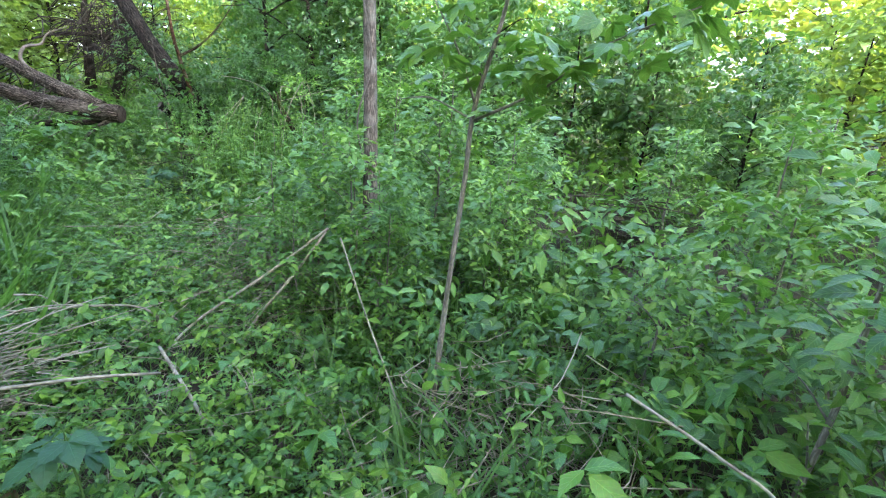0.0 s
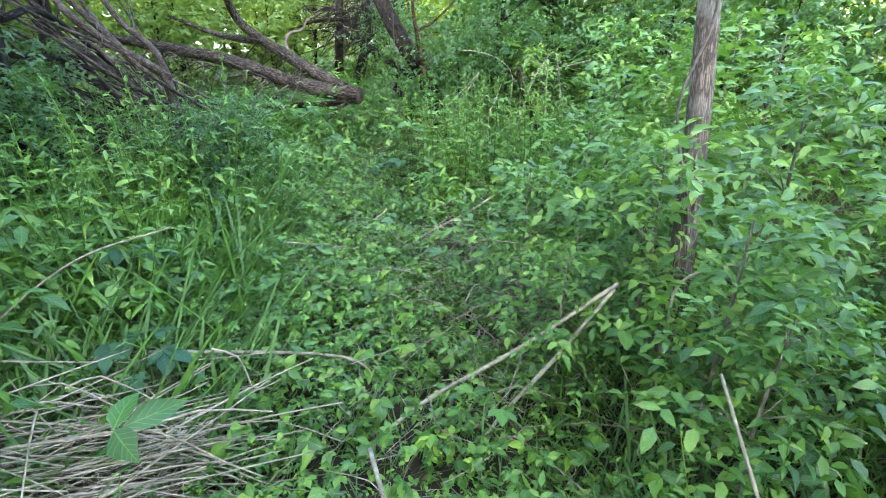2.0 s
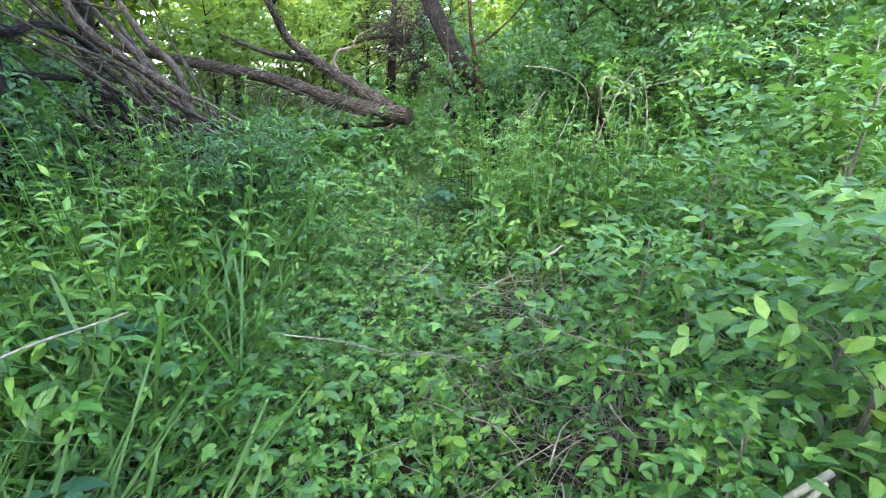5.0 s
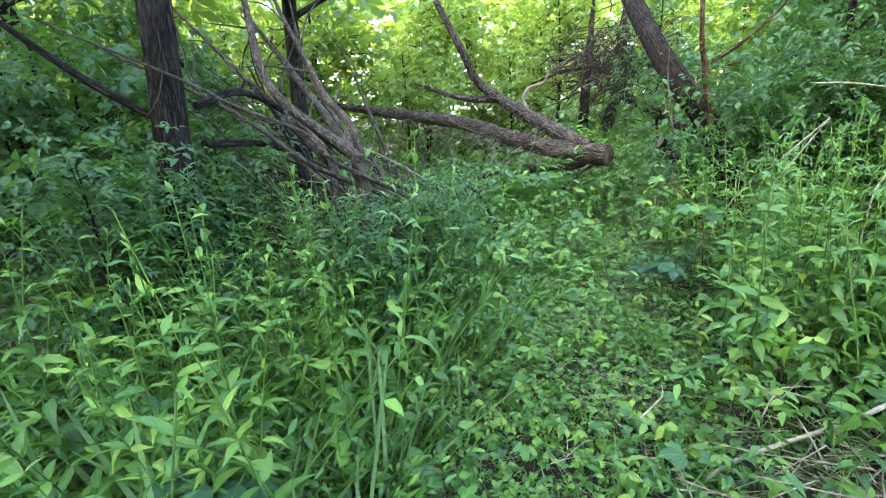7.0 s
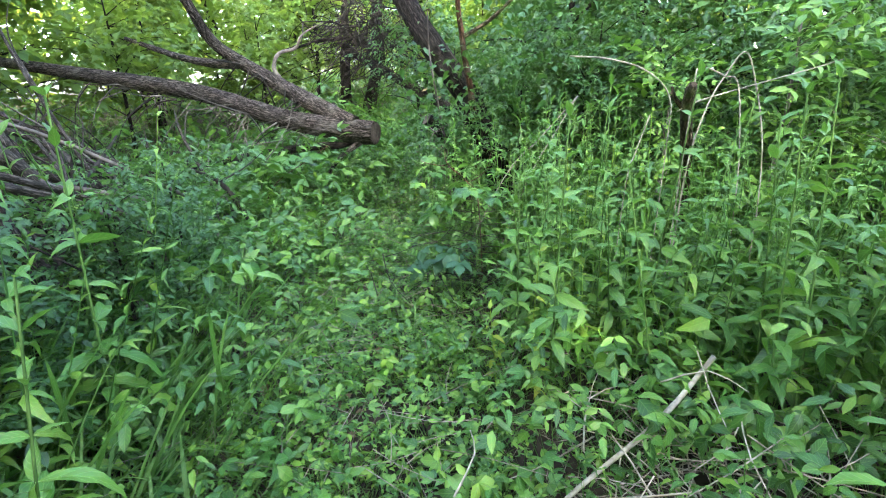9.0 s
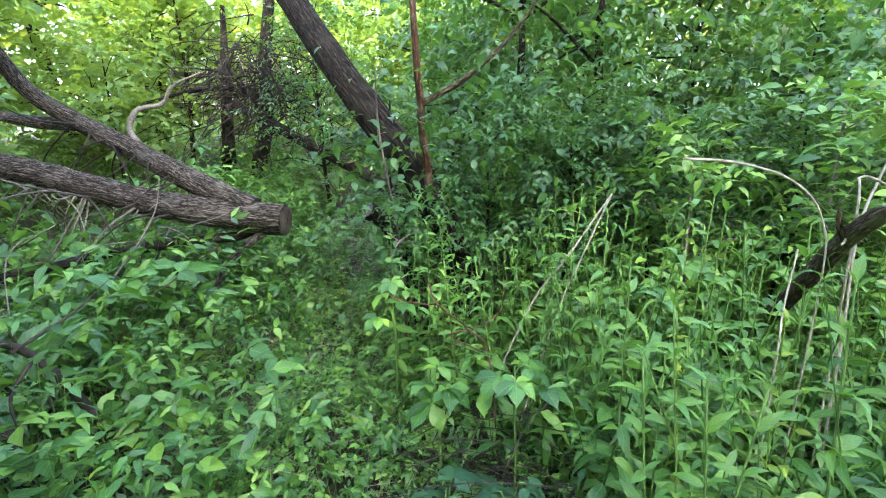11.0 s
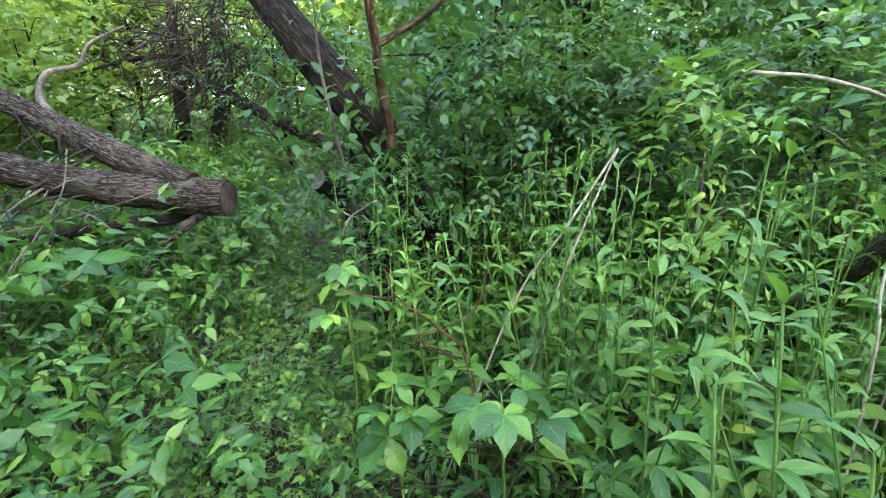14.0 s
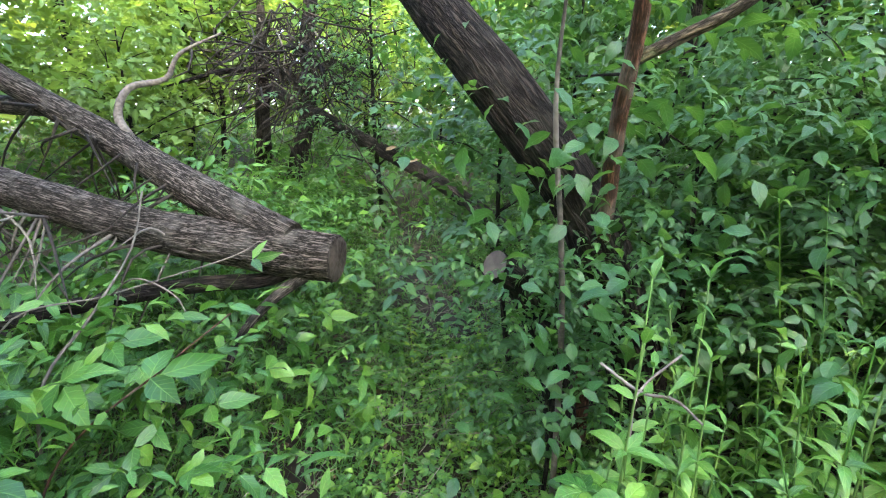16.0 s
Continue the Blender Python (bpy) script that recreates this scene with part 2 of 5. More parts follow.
def tube_arrays(points, radii, segs=8, steps=4, rough=0.0, ridges=0, seed=0, wobble=0.0):
    """Rings along a smooth line: points, quads, UV in metres; ends left open for caps."""
    r = np.random.default_rng(seed)
    line = glide(points, steps) if steps > 1 else np.array(points, float)
    rad = np.interp(np.linspace(0, 1, len(line)), np.linspace(0, 1, len(radii)), radii)
    if wobble:
        line[1:-1] += r.normal(0, wobble, (len(line) - 2, 3))
    tang = np.gradient(line, axis=0)
    tang /= np.linalg.norm(tang, axis=1)[:, None] + 1e-9
    side = np.cross(tang[0], (0.31, 0.22, 0.92))
    side /= np.linalg.norm(side)
    ang = np.linspace(0, 2 * np.pi, segs, endpoint=False)
    ph = r.uniform(0, 6.28, 8)
    V, along, d = [], [], 0.0
    for i, p in enumerate(line):
        side = side - tang[i] * (side @ tang[i])
        side /= np.linalg.norm(side)
        up = np.cross(tang[i], side)
        if i:
            d += np.linalg.norm(p - line[i - 1])
        along.append(d)
        k = np.ones(segs)
        if rough:
            k += rough * (np.sin(2 * ang + ph[0] + d * 3) * 0.5 + np.sin(3 * ang + ph[1] - d * 5) * 0.35 + r.normal(0, 0.25, segs))
        if ridges:
            k += 0.06 * np.sin(ridges * ang + ph[2] + 0.8 * np.sin(d * 7 + ph[3] + 3 * ang)) + 0.02 * np.sin(ridges * 1.7 * ang + ph[4] + d * 9)
        for a, kk in zip(ang, k):
            V.append(p + rad[i] * kk * (math.cos(a) * side + math.sin(a) * up))
    F, UV = [], []
    circ = 2 * math.pi * max(radii)
    for i in range(len(line) - 1):
        for j in range(segs):
            jn = (j + 1) % segs
            F.append((i * segs + j, i * segs + jn, (i + 1) * segs + jn, (i + 1) * segs + j))
            u0, u1 = j / segs * circ, (j + 1) / segs * circ
            UV += [(u0, along[i]), (u1, along[i]), (u1, along[i + 1]), (u0, along[i + 1])]
    return V, F, UV, line, tang, rad


def tube(name, points, radii, material, parent=None, segs=8, steps=4, rough=0.0, ridges=0, seed=0, wobble=0.0, label="", taper=True, cap=True):
    """A stem, branch or stalk as one mesh."""
    V, F, UV, line, tang, rad = tube_arrays(points, radii, segs, steps, rough, ridges, seed, wobble)
    if cap:
        for first, ring in ((True, range(segs)), (False, range(len(V) - segs, len(V)))):
            ring = list(ring)
            F.append(tuple(reversed(ring)) if first else tuple(ring))
            UV += [(0.0, 0.0)] * segs
    me = bpy.data.meshes.new(name)
    me.from_pydata([tuple(v) for v in V], [], F)
    layer = me.uv_layers.new(name="UVMap")
    layer.data.foreach_set("uv", np.array(UV, np.float32).ravel())
    me.polygons.foreach_set("use_smooth", np.array([len(f) == 4 for f in F]))
    return link(name, me, material, parent, label)


def merge(parts):
    """Joins (V, F) pairs."""
    Vs, Fs, n = [], [], 0
    for V, F in parts:
        Vs.append(V)
        Fs.append(np.asarray(F) + n)
        n += len(V)
    return np.vstack(Vs), np.vstack(Fs)


def moved(VF, loc=(0, 0, 0), rot=(0, 0, 0), size=1.0):
    """A pair turned (degrees, XYZ), scaled and shifted."""
    R = np.array(Euler([radians(a) for a in rot]).to_matrix())
    V = VF[0].copy()
    V[:, :3] = (V[:, :3] * size) @ R.T + np.array(loc)
    return V, VF[1]


def leaf(length, width, n=3, fold=0.25, droop=0.25, widest=0.4, teeth=0.0):
    """One leaf along +Y: midrib, two folded halves, drooping pointed tip; UV across (-1 to 1) and along."""
    t = np.linspace(0, 1, n + 1) ** (1.0 if n > 5 else 1.18)
    w = width / 2 * np.sin(np.pi * t ** (math.log(0.5) / math.log(widest))) ** np.where(t > widest, 1.75, 0.8)
    y = length * (t - 0.35 * droop * t ** 3)
    z = length * (0.12 * t - droop * t ** 2.2)
    mid = np.stack([np.zeros(n + 1), y, z, np.zeros(n + 1), t], 1)
    inner = slice(1, n)
    jag = teeth * length * np.where(np.arange(n + 1) % 2, 1, -0.5)
    wave = 0.10 * w * np.sin(np.arange(n + 1) * 2.1)
    lv = np.stack([-w, y + jag, z + fold * w + wave, -np.ones(n + 1), t], 1)[inner]
    rv = np.stack([w, y + jag, z + fold * w - wave, np.ones(n + 1), t], 1)[inner]
    V = np.vstack([mid, lv, rv])
    l0, r0, F = n + 1, 2 * n, []
    F += [(0, 1, l0), (0, r0, 1)]
    for i in range(1, n - 1):
        a, b = l0 + i - 1, r0 + i - 1
        F += [(i, i + 1, a + 1), (i, a + 1, a), (i, b, b + 1), (i, b + 1, i + 1)]
    F += [(n - 1, n, l0 + n - 2), (n - 1, r0 + n - 2, n)]
    return V, np.array(F)


def lobed_leaf(size, r, n=5):
    """A leaf with three pointed lobes, of the young maples."""
    return merge([leaf(size, size * 0.46, n, 0.15, 0.2, 0.5, 0.04), moved(leaf(size * 0.72, size * 0.36, 4, 0.15, 0.2, 0.5, 0.04), (0, size * 0.1, 0), (0, 0, 48)),
                  moved(leaf(size * 0.72, size * 0.36, 4, 0.15, 0.2, 0.5, 0.04), (0, size * 0.1, 0), (0, 0, -48))])


def palmate_leaf(size, n, seed):
    """Five pointed leaflets spread like a hand from one point."""
    r = np.random.default_rng(seed)
    return merge([moved(leaf(size * k, size * k * 0.5, n, r.uniform(0.1, 0.3), r.uniform(0.2, 0.5), 0.52, 0.012), (0, 0, 0), (r.normal(-4, 8), r.normal(0, 10), a + r.normal(0, 5)))
                  for a, k in ((0, 1.0), (52, 0.9), (-52, 0.92), (112, 0.66), (-110, 0.68))])


def thin_stem(points, r0, r1, steps=2):
    """A three-sided stem."""
    if len(points) == 2:
        a, b = np.array(points[0], float), np.array(points[1], float)
        V, T = np.array((a - (r0, 0, 0), a + (r0, 0, 0), b + (0, r1, 0))), [(0, 1, 2)]
    else:
        V, F, _, _, _, _ = tube_arrays(points, (r0, r1), 3, steps)
        T = [(f[0], f[1], f[2]) for f in F] + [(f[0], f[2], f[3]) for f in F]
    return np.column_stack([np.array(V), np.full(len(V), 0.5), np.zeros(len(V))]), np.array(T)


def compound(length, r, n=3, leaflets=3, width=0.55, teeth=0.0):
    """Leaflets at the end of a stalk along +Y: three, a feather of five or more, or one lobed leaf."""
    parts = []
    if leaflets == 1:
        return lobed_leaf(length * 1.5, r, max(n, 3))
    if leaflets == 3:
        for a, s in ((0, 1.0), (62, 0.86), (-62, 0.86)):
            parts.append(moved(leaf(length * s, length * s * width, n, r.uniform(0.1, 0.4), r.uniform(0.05, 0.5), 0.42, teeth), (0, 0 if a else length * 0.12, 0), (r.normal(0, 14), r.normal(0, 18), a + r.normal(0, 8))))
    else:
        for k in range(leaflets // 2):
            for sgn in (1, -1):
                parts.append(moved(leaf(length * 0.8, length * 0.8 * width, n, 0.25, r.uniform(0.1, 0.45), 0.42, teeth), (0, k * length * 0.62, 0), (r.normal(0, 14), r.normal(0, 18), sgn * (62 - 6 * k) + r.normal(0, 7))))
        parts.append(moved(leaf(length, length * width, n, 0.25, 0.3, 0.42, teeth), (0, (leaflets // 2) * length * 0.6, 0), (r.normal(0, 10), r.normal(0, 12), 0)))
    return merge(parts)


def low_plant(seed, n=3, arms=6, height=0.2, size=0.07, kind=3, width=0.55, teeth=0.0):
    """Ground plant: stalks that lean out of one point, each with a compound leaf."""
    r = np.random.default_rng(seed)
    parts = []
    for i in range(arms):
        a = i / arms * 360 + r.uniform(-25, 25)
        out = r.uniform(0.25, 0.9) * height
        h = height * r.uniform(0.55, 1.1)
        tip = np.array((-math.sin(radians(a)) * out, math.cos(radians(a)) * out, h))
        parts.append(thin_stem([(0, 0, 0), tip], 0.0022, 0.0012, 1))
        parts.append(moved(compound(size * r.uniform(0.6, 1.3), r, n, kind, width, teeth), tip, (r.uniform(-42, 22), r.normal(0, 20), a)))
    return merge(parts)


def leafy_stem(seed, height=0.6, pairs=6, length=0.1, width=0.4, n=4, lean=0.08, droop=0.3, twist=90, first=0.25):
    """Upright herb: (stem pair, list of leaf placements, tip)."""
    r = np.random.default_rng(seed)
    lx, ly = r.normal(0, lean, 2) * height
    pts = [(0, 0, 0), (lx * 0.3, ly * 0.3, height * 0.4), (lx, ly, height)]
    line = glide(pts, 6)
    places = []
    for i in range(pairs):
        f = first + (1 - first) * (i / (pairs - 1)) ** 0.9
        p = line[min(int(f * (len(line) - 1)), len(line) - 1)]
        s = 1.0 - 0.55 * max(0, f - 0.55) / 0.45 if f > 0.55 else 0.75 + 0.25 * f / 0.55
        for k in (0, 180):
            yaw = i * twist + k + r.normal(0, 20)
            pitch = 26 + 42 * max(0, f - 0.6) / 0.4 - 52 * r.random()
            places.append((p, (pitch, r.normal(0, 20), yaw), s * r.uniform(0.6, 1.2)))
    return pts, places


def herb_pair(seed, **kw):
    """An upright herb as one pair of arrays."""
    n, length, width, droop = kw.pop("n", 4), kw.pop("length", 0.1), kw.pop("width", 0.4), kw.pop("droop", 0.6)
    pts, places = leafy_stem(seed, **kw)
    parts = [thin_stem(pts, 0.004, 0.0018, 3)]
    base = leaf(length, length * width, n, 0.25, droop, 0.38)
    for p, rot, s in places:
        parts.append(moved(base, p, rot, s))
    return merge(parts)


def grass_tuft(seed, blades=12, length=0.6, spread=0.1):
    """Arching blades."""
    r = np.random.default_rng(seed)
    parts = []
    for _ in range(blades):
        L, a, n = length * r.uniform(0.5, 1.15), r.uniform(0, 360), 5
        t = np.linspace(0, 1, n + 1)
        bend = r.uniform(0.45, 1.2)
        y = L * np.sin(t * bend * 1.5) / 1.5
        z = L * (t - 0.42 * bend * t ** 2.4)
        w = 0.0056 * r.uniform(0.6, 1.6) * np.sqrt(np.clip(1 - t, 0, 1)) * (0.5 + t) + 0.0006
        V = np.vstack([np.stack([-w, y, z, -np.ones(n + 1), t], 1), np.stack([w, y, z + 0.002, np.ones(n + 1), t], 1)])
        F = []
        for i in range(n):
            F += [(i, i + n + 1, i + n + 2), (i, i + n + 2, i + 1)]
        parts.append(moved((V, np.array(F)), (r.normal(0, spread), r.normal(0, spread), 0), (0, 0, a)))
    return merge(parts)


def scattered(name, templates, pos, scale, material, tilt=9.0, seed=1, squash=None):
    """Many plants as one mesh: (V, F) templates set at places, turned and tilted at random."""
    r = np.random.default_rng(seed)
    pick = r.integers(0, len(templates), len(pos))
    Vs, Fs, n = [], [], 0
    for k, (V, F) in enumerate(templates):
        P, S = pos[pick == k], scale[pick == k]
        if not len(P):
            continue
        yaw, tx, ty = r.uniform(0, 2 * np.pi, len(P)), np.radians(r.normal(0, tilt, len(P))), np.radians(r.normal(0, tilt, len(P)))
        c, s = np.cos(yaw), np.sin(yaw)
        X = V[None, :, 0] * c[:, None] - V[None, :, 1] * s[:, None]
        Y = V[None, :, 0] * s[:, None] + V[None, :, 1] * c[:, None]
        Z = np.repeat(V[None, :, 2], len(P), 0)
        X2, Y2 = X + Z * np.sin(tx)[:, None], Y + Z * np.sin(ty)[:, None]
        W = np.stack([X2 * S[:, None] + P[:, 0:1], Y2 * S[:, None] + P[:, 1:2], Z * S[:, None] + P[:, 2:3]], 2)
        Vs.append(np.column_stack([W.reshape(-1, 3), np.tile(V[:, 3:], (len(P), 1))]))
        Fs.append((F[None] + (np.arange(len(P)) * len(V))[:, None, None] + n).reshape(-1, 3))
        n += len(P) * len(V)
    return link(name, tri_mesh(name, np.vstack(Vs), np.vstack(Fs)), material)


# ---------------------------------------------------------------- the ground
TRAIL = np.array([(0.3, -3.0), (-0.1, 0.1), (-0.6, 1.0), (-1.3, 1.9), (-2.0, 2.8), (-2.4, 3.4), (-3.2, 4.3), (-3.8, 5.1), (-4.5, 6.2), (-5.2, 8.0), (-6.0, 10.2), (-7.6, 13.0), (-9.0, 16.0)])


def trail_distance(x, y):
    """Metres from the trodden line, and the side: positive on its right."""
    best, side = np.full(np.shape(x), 1e9), np.zeros(np.shape(x))
    for (ax, ay), (bx, by) in zip(TRAIL[:-1], TRAIL[1:]):
        dx, dy = bx - ax, by - ay
        t = np.clip(((x - ax) * dx + (y - ay) * dy) / (dx * dx + dy * dy), 0, 1)
        ex, ey = x - ax - t * dx, y - ay - t * dy
        d = np.hypot(ex, ey)
        near = d < best
        best = np.where(near, d, best)
        side = np.where(near, np.sign(dy * ex - dx * ey), side)
    return best, side


def gz(x, y):
    """Height of the ground."""
    x, y = np.asarray(x, float), np.asarray(y, float)
    s = -0.45 * x + 0.89 * y
    return -0.12 + 0.10 * np.clip(s - 10.5, 0, 14) + 0.03 * np.sin(1.3 * x + 0.7) * np.cos(1.1 * y) + 0.02 * np.sin(3.1 * x - 2.3 * y)


def ground():
    a = np.concatenate([np.linspace(-400, -30, 12), np.linspace(-26, 18, 150), np.linspace(24, 400, 12)])
    b = np.concatenate([np.linspace(-400, -14, 12), np.linspace(-10, 30, 140), np.linspace(36, 400, 12)])
    X, Y = np.meshgrid(a, b)
    V = np.stack([X.ravel(), Y.ravel(), gz(X, Y).ravel()], 1)
    w, F = len(a), []
    for j in range(len(b) - 1):
        for i in range(w - 1):
            k = j * w + i
            F += [(k, k + 1, k + w + 1), (k, k + w + 1, k + w)]
    ob = link("ground", tri_mesh("ground", V, F), SOIL)
    tagged(ob, "dark damp woodland soil under dense green plants", "ground", kind="structure")


ground()


def places(n, x0, x1, y0, y1, keep, seed):
    """n random spots in a rectangle that keep() takes, on the ground."""
    r = np.random.default_rng(seed)
    out = []
    while sum(len(o) for o in out) < n:
        x, y = r.uniform(x0, x1, 4 * n), r.uniform(y0, y1, 4 * n)
        k = keep(x, y, r.random(4 * n))
        out.append(np.stack([x[k], y[k]], 1))
    P = np.vstack(out)[:n]
    return np.column_stack([P, gz(P[:, 0], P[:, 1]) - 0.01])

# ---------------------------------------------------------------- fallen double-stemmed log
def fallen_log():
    stem = tube("fallen_log", [(-6.02, 8.46, 0.91), (-6.35, 8.42, 0.94), (-7.3, 8.2, 1.10), (-8.5, 7.9, 1.45), (-10.0, 7.35, 1.72), (-11.6, 6.7, 2.0)],
                (0.142, 0.150, 0.118, 0.108, 0.09, 0.05), LOG_BARK, segs=44, steps=14, rough=0.03, ridges=15, seed=3)
    tagged(stem, "grey-brown fallen double-stemmed tree with sawn end", "fallen tree")
    tube("upper_stem", [(-6.30, 8.43, 1.02), (-6.75, 8.46, 1.17), (-7.25, 8.52, 1.36), (-7.80, 8.62, 1.57), (-8.35, 8.55, 1.86), (-8.62, 8.35, 2.15), (-8.56, 8.0, 2.62), (-8.8, 7.7, 3.4)],
         (0.100, 0.118, 0.108, 0.098, 0.085, 0.075, 0.06, 0.045), LOG_BARK, stem, segs=36, steps=8, rough=0.04, ridges=13, seed=4)
    tube("side_limb", [(-8.30, 8.56, 1.82), (-8.9, 8.55, 1.85), (-9.7, 8.6, 1.98), (-10.8, 8.5, 2.3)], (0.07, 0.065, 0.05, 0.03), LOG_BARK, stem, segs=14, steps=6, rough=0.06, seed=5)
    tube("lower_limb", [(-6.30, 8.42, 0.82), (-6.50, 8.35, 0.76), (-6.9, 8.18, 0.74), (-7.5, 7.8, 0.66), (-8.4, 7.2, 0.45), (-9.3, 6.6, 0.0)], (0.03, 0.045, 0.05, 0.05, 0.045, 0.035), DARK_BARK, stem, segs=18, steps=6, rough=0.06, seed=6)
    tube("prop_branch", [(-6.22, 8.40, 0.80), (-6.38, 8.25, 0.66), (-6.50, 8.08, 0.45), (-6.58, 7.98, 0.1), (-6.62, 7.94, -0.15)], (0.04, 0.03, 0.024, 0.02, 0.016), LOG_BARK, stem, segs=10, steps=4, rough=0.08, seed=7)
    # sawn face: slightly inset rings
    axis = Vector((1.0, 0.12, -0.09)).normalized()
    turn = axis.to_track_quat("Z", "Y").to_matrix().to_4x4()
    rings, segs, V, F = 7, 40, [], []
    r = np.random.default_rng(11)
    for i in range(rings):
        for j in range(segs):
            a = 2 * math.pi * j / segs
            k = (i / (rings - 1)) * 0.137 * (1 + 0.02 * math.sin(3 * a + 1))
            V.append(tuple(turn @ Vector((k * math.cos(a), k * math.sin(a), 0.006 * r.random() + (0.008 if i < rings - 1 else 0)))))
    for i in range(rings - 1):
        for j in range(segs):
            n = (j + 1) % segs
            F.append((i * segs + j, (i + 1) * segs + j, (i + 1) * segs + n, i * segs + n))
    me = bpy.data.meshes.new("sawn_face")
    me.from_pydata(V, [], F)
    face = link("sawn_face", me, CUT_WOOD, stem, "weathered grey sawn end grain")
    face.location = (-6.015, 8.46, 0.908)
    # pale twisted twig and dead side shoots
    tube("grey_shoot", [(-7.72, 8.66, 1.60), (-7.86, 8.71, 1.76), (-7.84, 8.82, 1.95), (-7.68, 9.0, 2.02), (-7.6, 9.08, 2.2), (-7.3, 9.2, 2.35)], (0.035, 0.03, 0.026, 0.022, 0.015, 0.006), GREY_TWIG, stem, segs=8, seed=9)
    r = np.random.default_rng(21)
    for k in range(84):
        f = r.random()
        if k % 4 == 0:
            p = np.array((-6.8, 8.46, 1.15)) * (1 - f) + np.array((-8.6, 8.4, 2.0)) * f
        else:
            p = np.array((-6.9, 8.25, 0.98)) * (1 - f) + np.array((-10.0, 7.35, 1.65)) * f
        d = np.array((r.normal(-0.3, 0.4), r.normal(-0.25, 0.4), r.normal(-0.28, 0.32)))
        L = r.uniform(0.3, 1.1)
        q = p + d * L
        tube("dead_shoot", [p, p + (q - p) * 0.5 + r.normal(0, 0.06, 3), q + np.array((0, 0, -0.1 * L))], (r.uniform(0.006, 0.014), 0.008, 0.003), GREY_TWIG if k % 2 else TWIG, stem, segs=5, steps=3, seed=k)


fallen_log()

# ---------------------------------------------------------------- trees with trunks in view
def tri_leaf_cloud(seed, centres, per, spread, size, kind=3, n=2, flat=0.35):
    """Sprays of compound leaves round twig ends."""
    r = np.random.default_rng(seed)
    base = [compound(size * s * 1.08, np.random.default_rng(seed + i), n, kind, 0.44) for i, s in enumerate((0.8, 1.0, 1.2, 0.95))]
    parts = []
    for c in centres:
        for _ in range(per):
            off = r.normal(0, 1, 3) * spread * np.array((1, 1, 0.7))
            yaw = math.degrees(math.atan2(-off[0], off[1])) + r.normal(0, 35)
            parts.append(moved(base[r.integers(0, 4)], np.array(c) + off, (r.normal(-18, 22), r.normal(0, 22), yaw), r.uniform(0.7, 1.25)))
    return merge(parts)


def branching(seed, base, top, r0, limbs, reach, rise):
    """Trunk line and limb lines of a small tree; limb ends."""
    r = np.random.default_rng(seed)
    base, top = np.array(base, float), np.array(top, float)
    mid = (base + top) / 2 + r.normal(0, 0.04, 3) * np.linalg.norm(top - base)
    trunk = [base, mid, top]
    line = glide(trunk, 8)
    out = []
    for i in range(limbs):
        f = r.uniform(0.3, 1.0)
        p = line[int(f * (len(line) - 1))]
        a = i * 137.5 + r.normal(0, 15)
        L = reach * r.uniform(0.6, 1.15) * (1.15 - 0.5 * f)
        e = p + np.array((math.cos(radians(a)) * L, math.sin(radians(a)) * L, rise * L * r.uniform(0.4, 1.2)))
        m = (p + e) / 2 + np.array((0, 0, 0.12 * L)) + r.normal(0, 0.05, 3) * L
        out.append(([p, m, e], r0 * (0.5 - 0.25 * f)))
    return trunk, out


def woody(name, seed, height, r0, limbs, reach, rise, per, spread, size, leaf_mat, bark, first=0.0, kind=3, n=2, sub=3, lean=0.06):
    """A shrub or tree standing at the origin: trunk, limbs and a crown of leaves."""
    r = np.random.default_rng(seed)
    top = np.array((r.normal(0, lean) * height, r.normal(0, lean) * height, height))
    trunk, arms = branching(seed, (0, 0, -0.15), top, r0, limbs, reach, rise)
    root = tube(name, trunk, (r0, r0 * 0.75, r0 * 0.25), bark, segs=10, steps=6, rough=0.05, seed=seed)
    ends = [top]
    for k, (pts, rad) in enumerate(arms):
        tube("limb", pts, (rad, rad * 0.6, rad * 0.2), bark, root, segs=5, steps=3, rough=0.05, seed=k)
        for f in np.linspace(0.45, 1.0, sub):
            q = glide(pts, 4)
            ends.append(q[int(f * (len(q) - 1))] + r.normal(0, spread * 0.5, 3))
    ends = [e for e in ends if e[2] > first]
    V, F = tri_leaf_cloud(seed + 5, ends, per, spread, size, kind, n)
    V[:, 2] = np.maximum(V[:, 2], 0.03)
    link("crown", tri_mesh("crown", V, F), leaf_mat, root)
    return root


def stand(proto, spots, label, category, group):
    """Copies of a woody plant at (x, y, size, turn) and the first one at the first spot."""
    x, y, s, a = spots[0]
    for x, y, s, a in spots[1:]:
        m = pose(x, y, float(gz(x, y)), 0, 0, a) @ Matrix.Diagonal((s, s, s, 1))
        tagged(copy_thing(proto, m), label, category, group)
    x, y, s, a = spots[0]
    proto.matrix_basis = pose(x, y, float(gz(x, y)), 0, 0, a) @ Matrix.Diagonal((s, s, s, 1))
    tagged(proto, label, category, group)


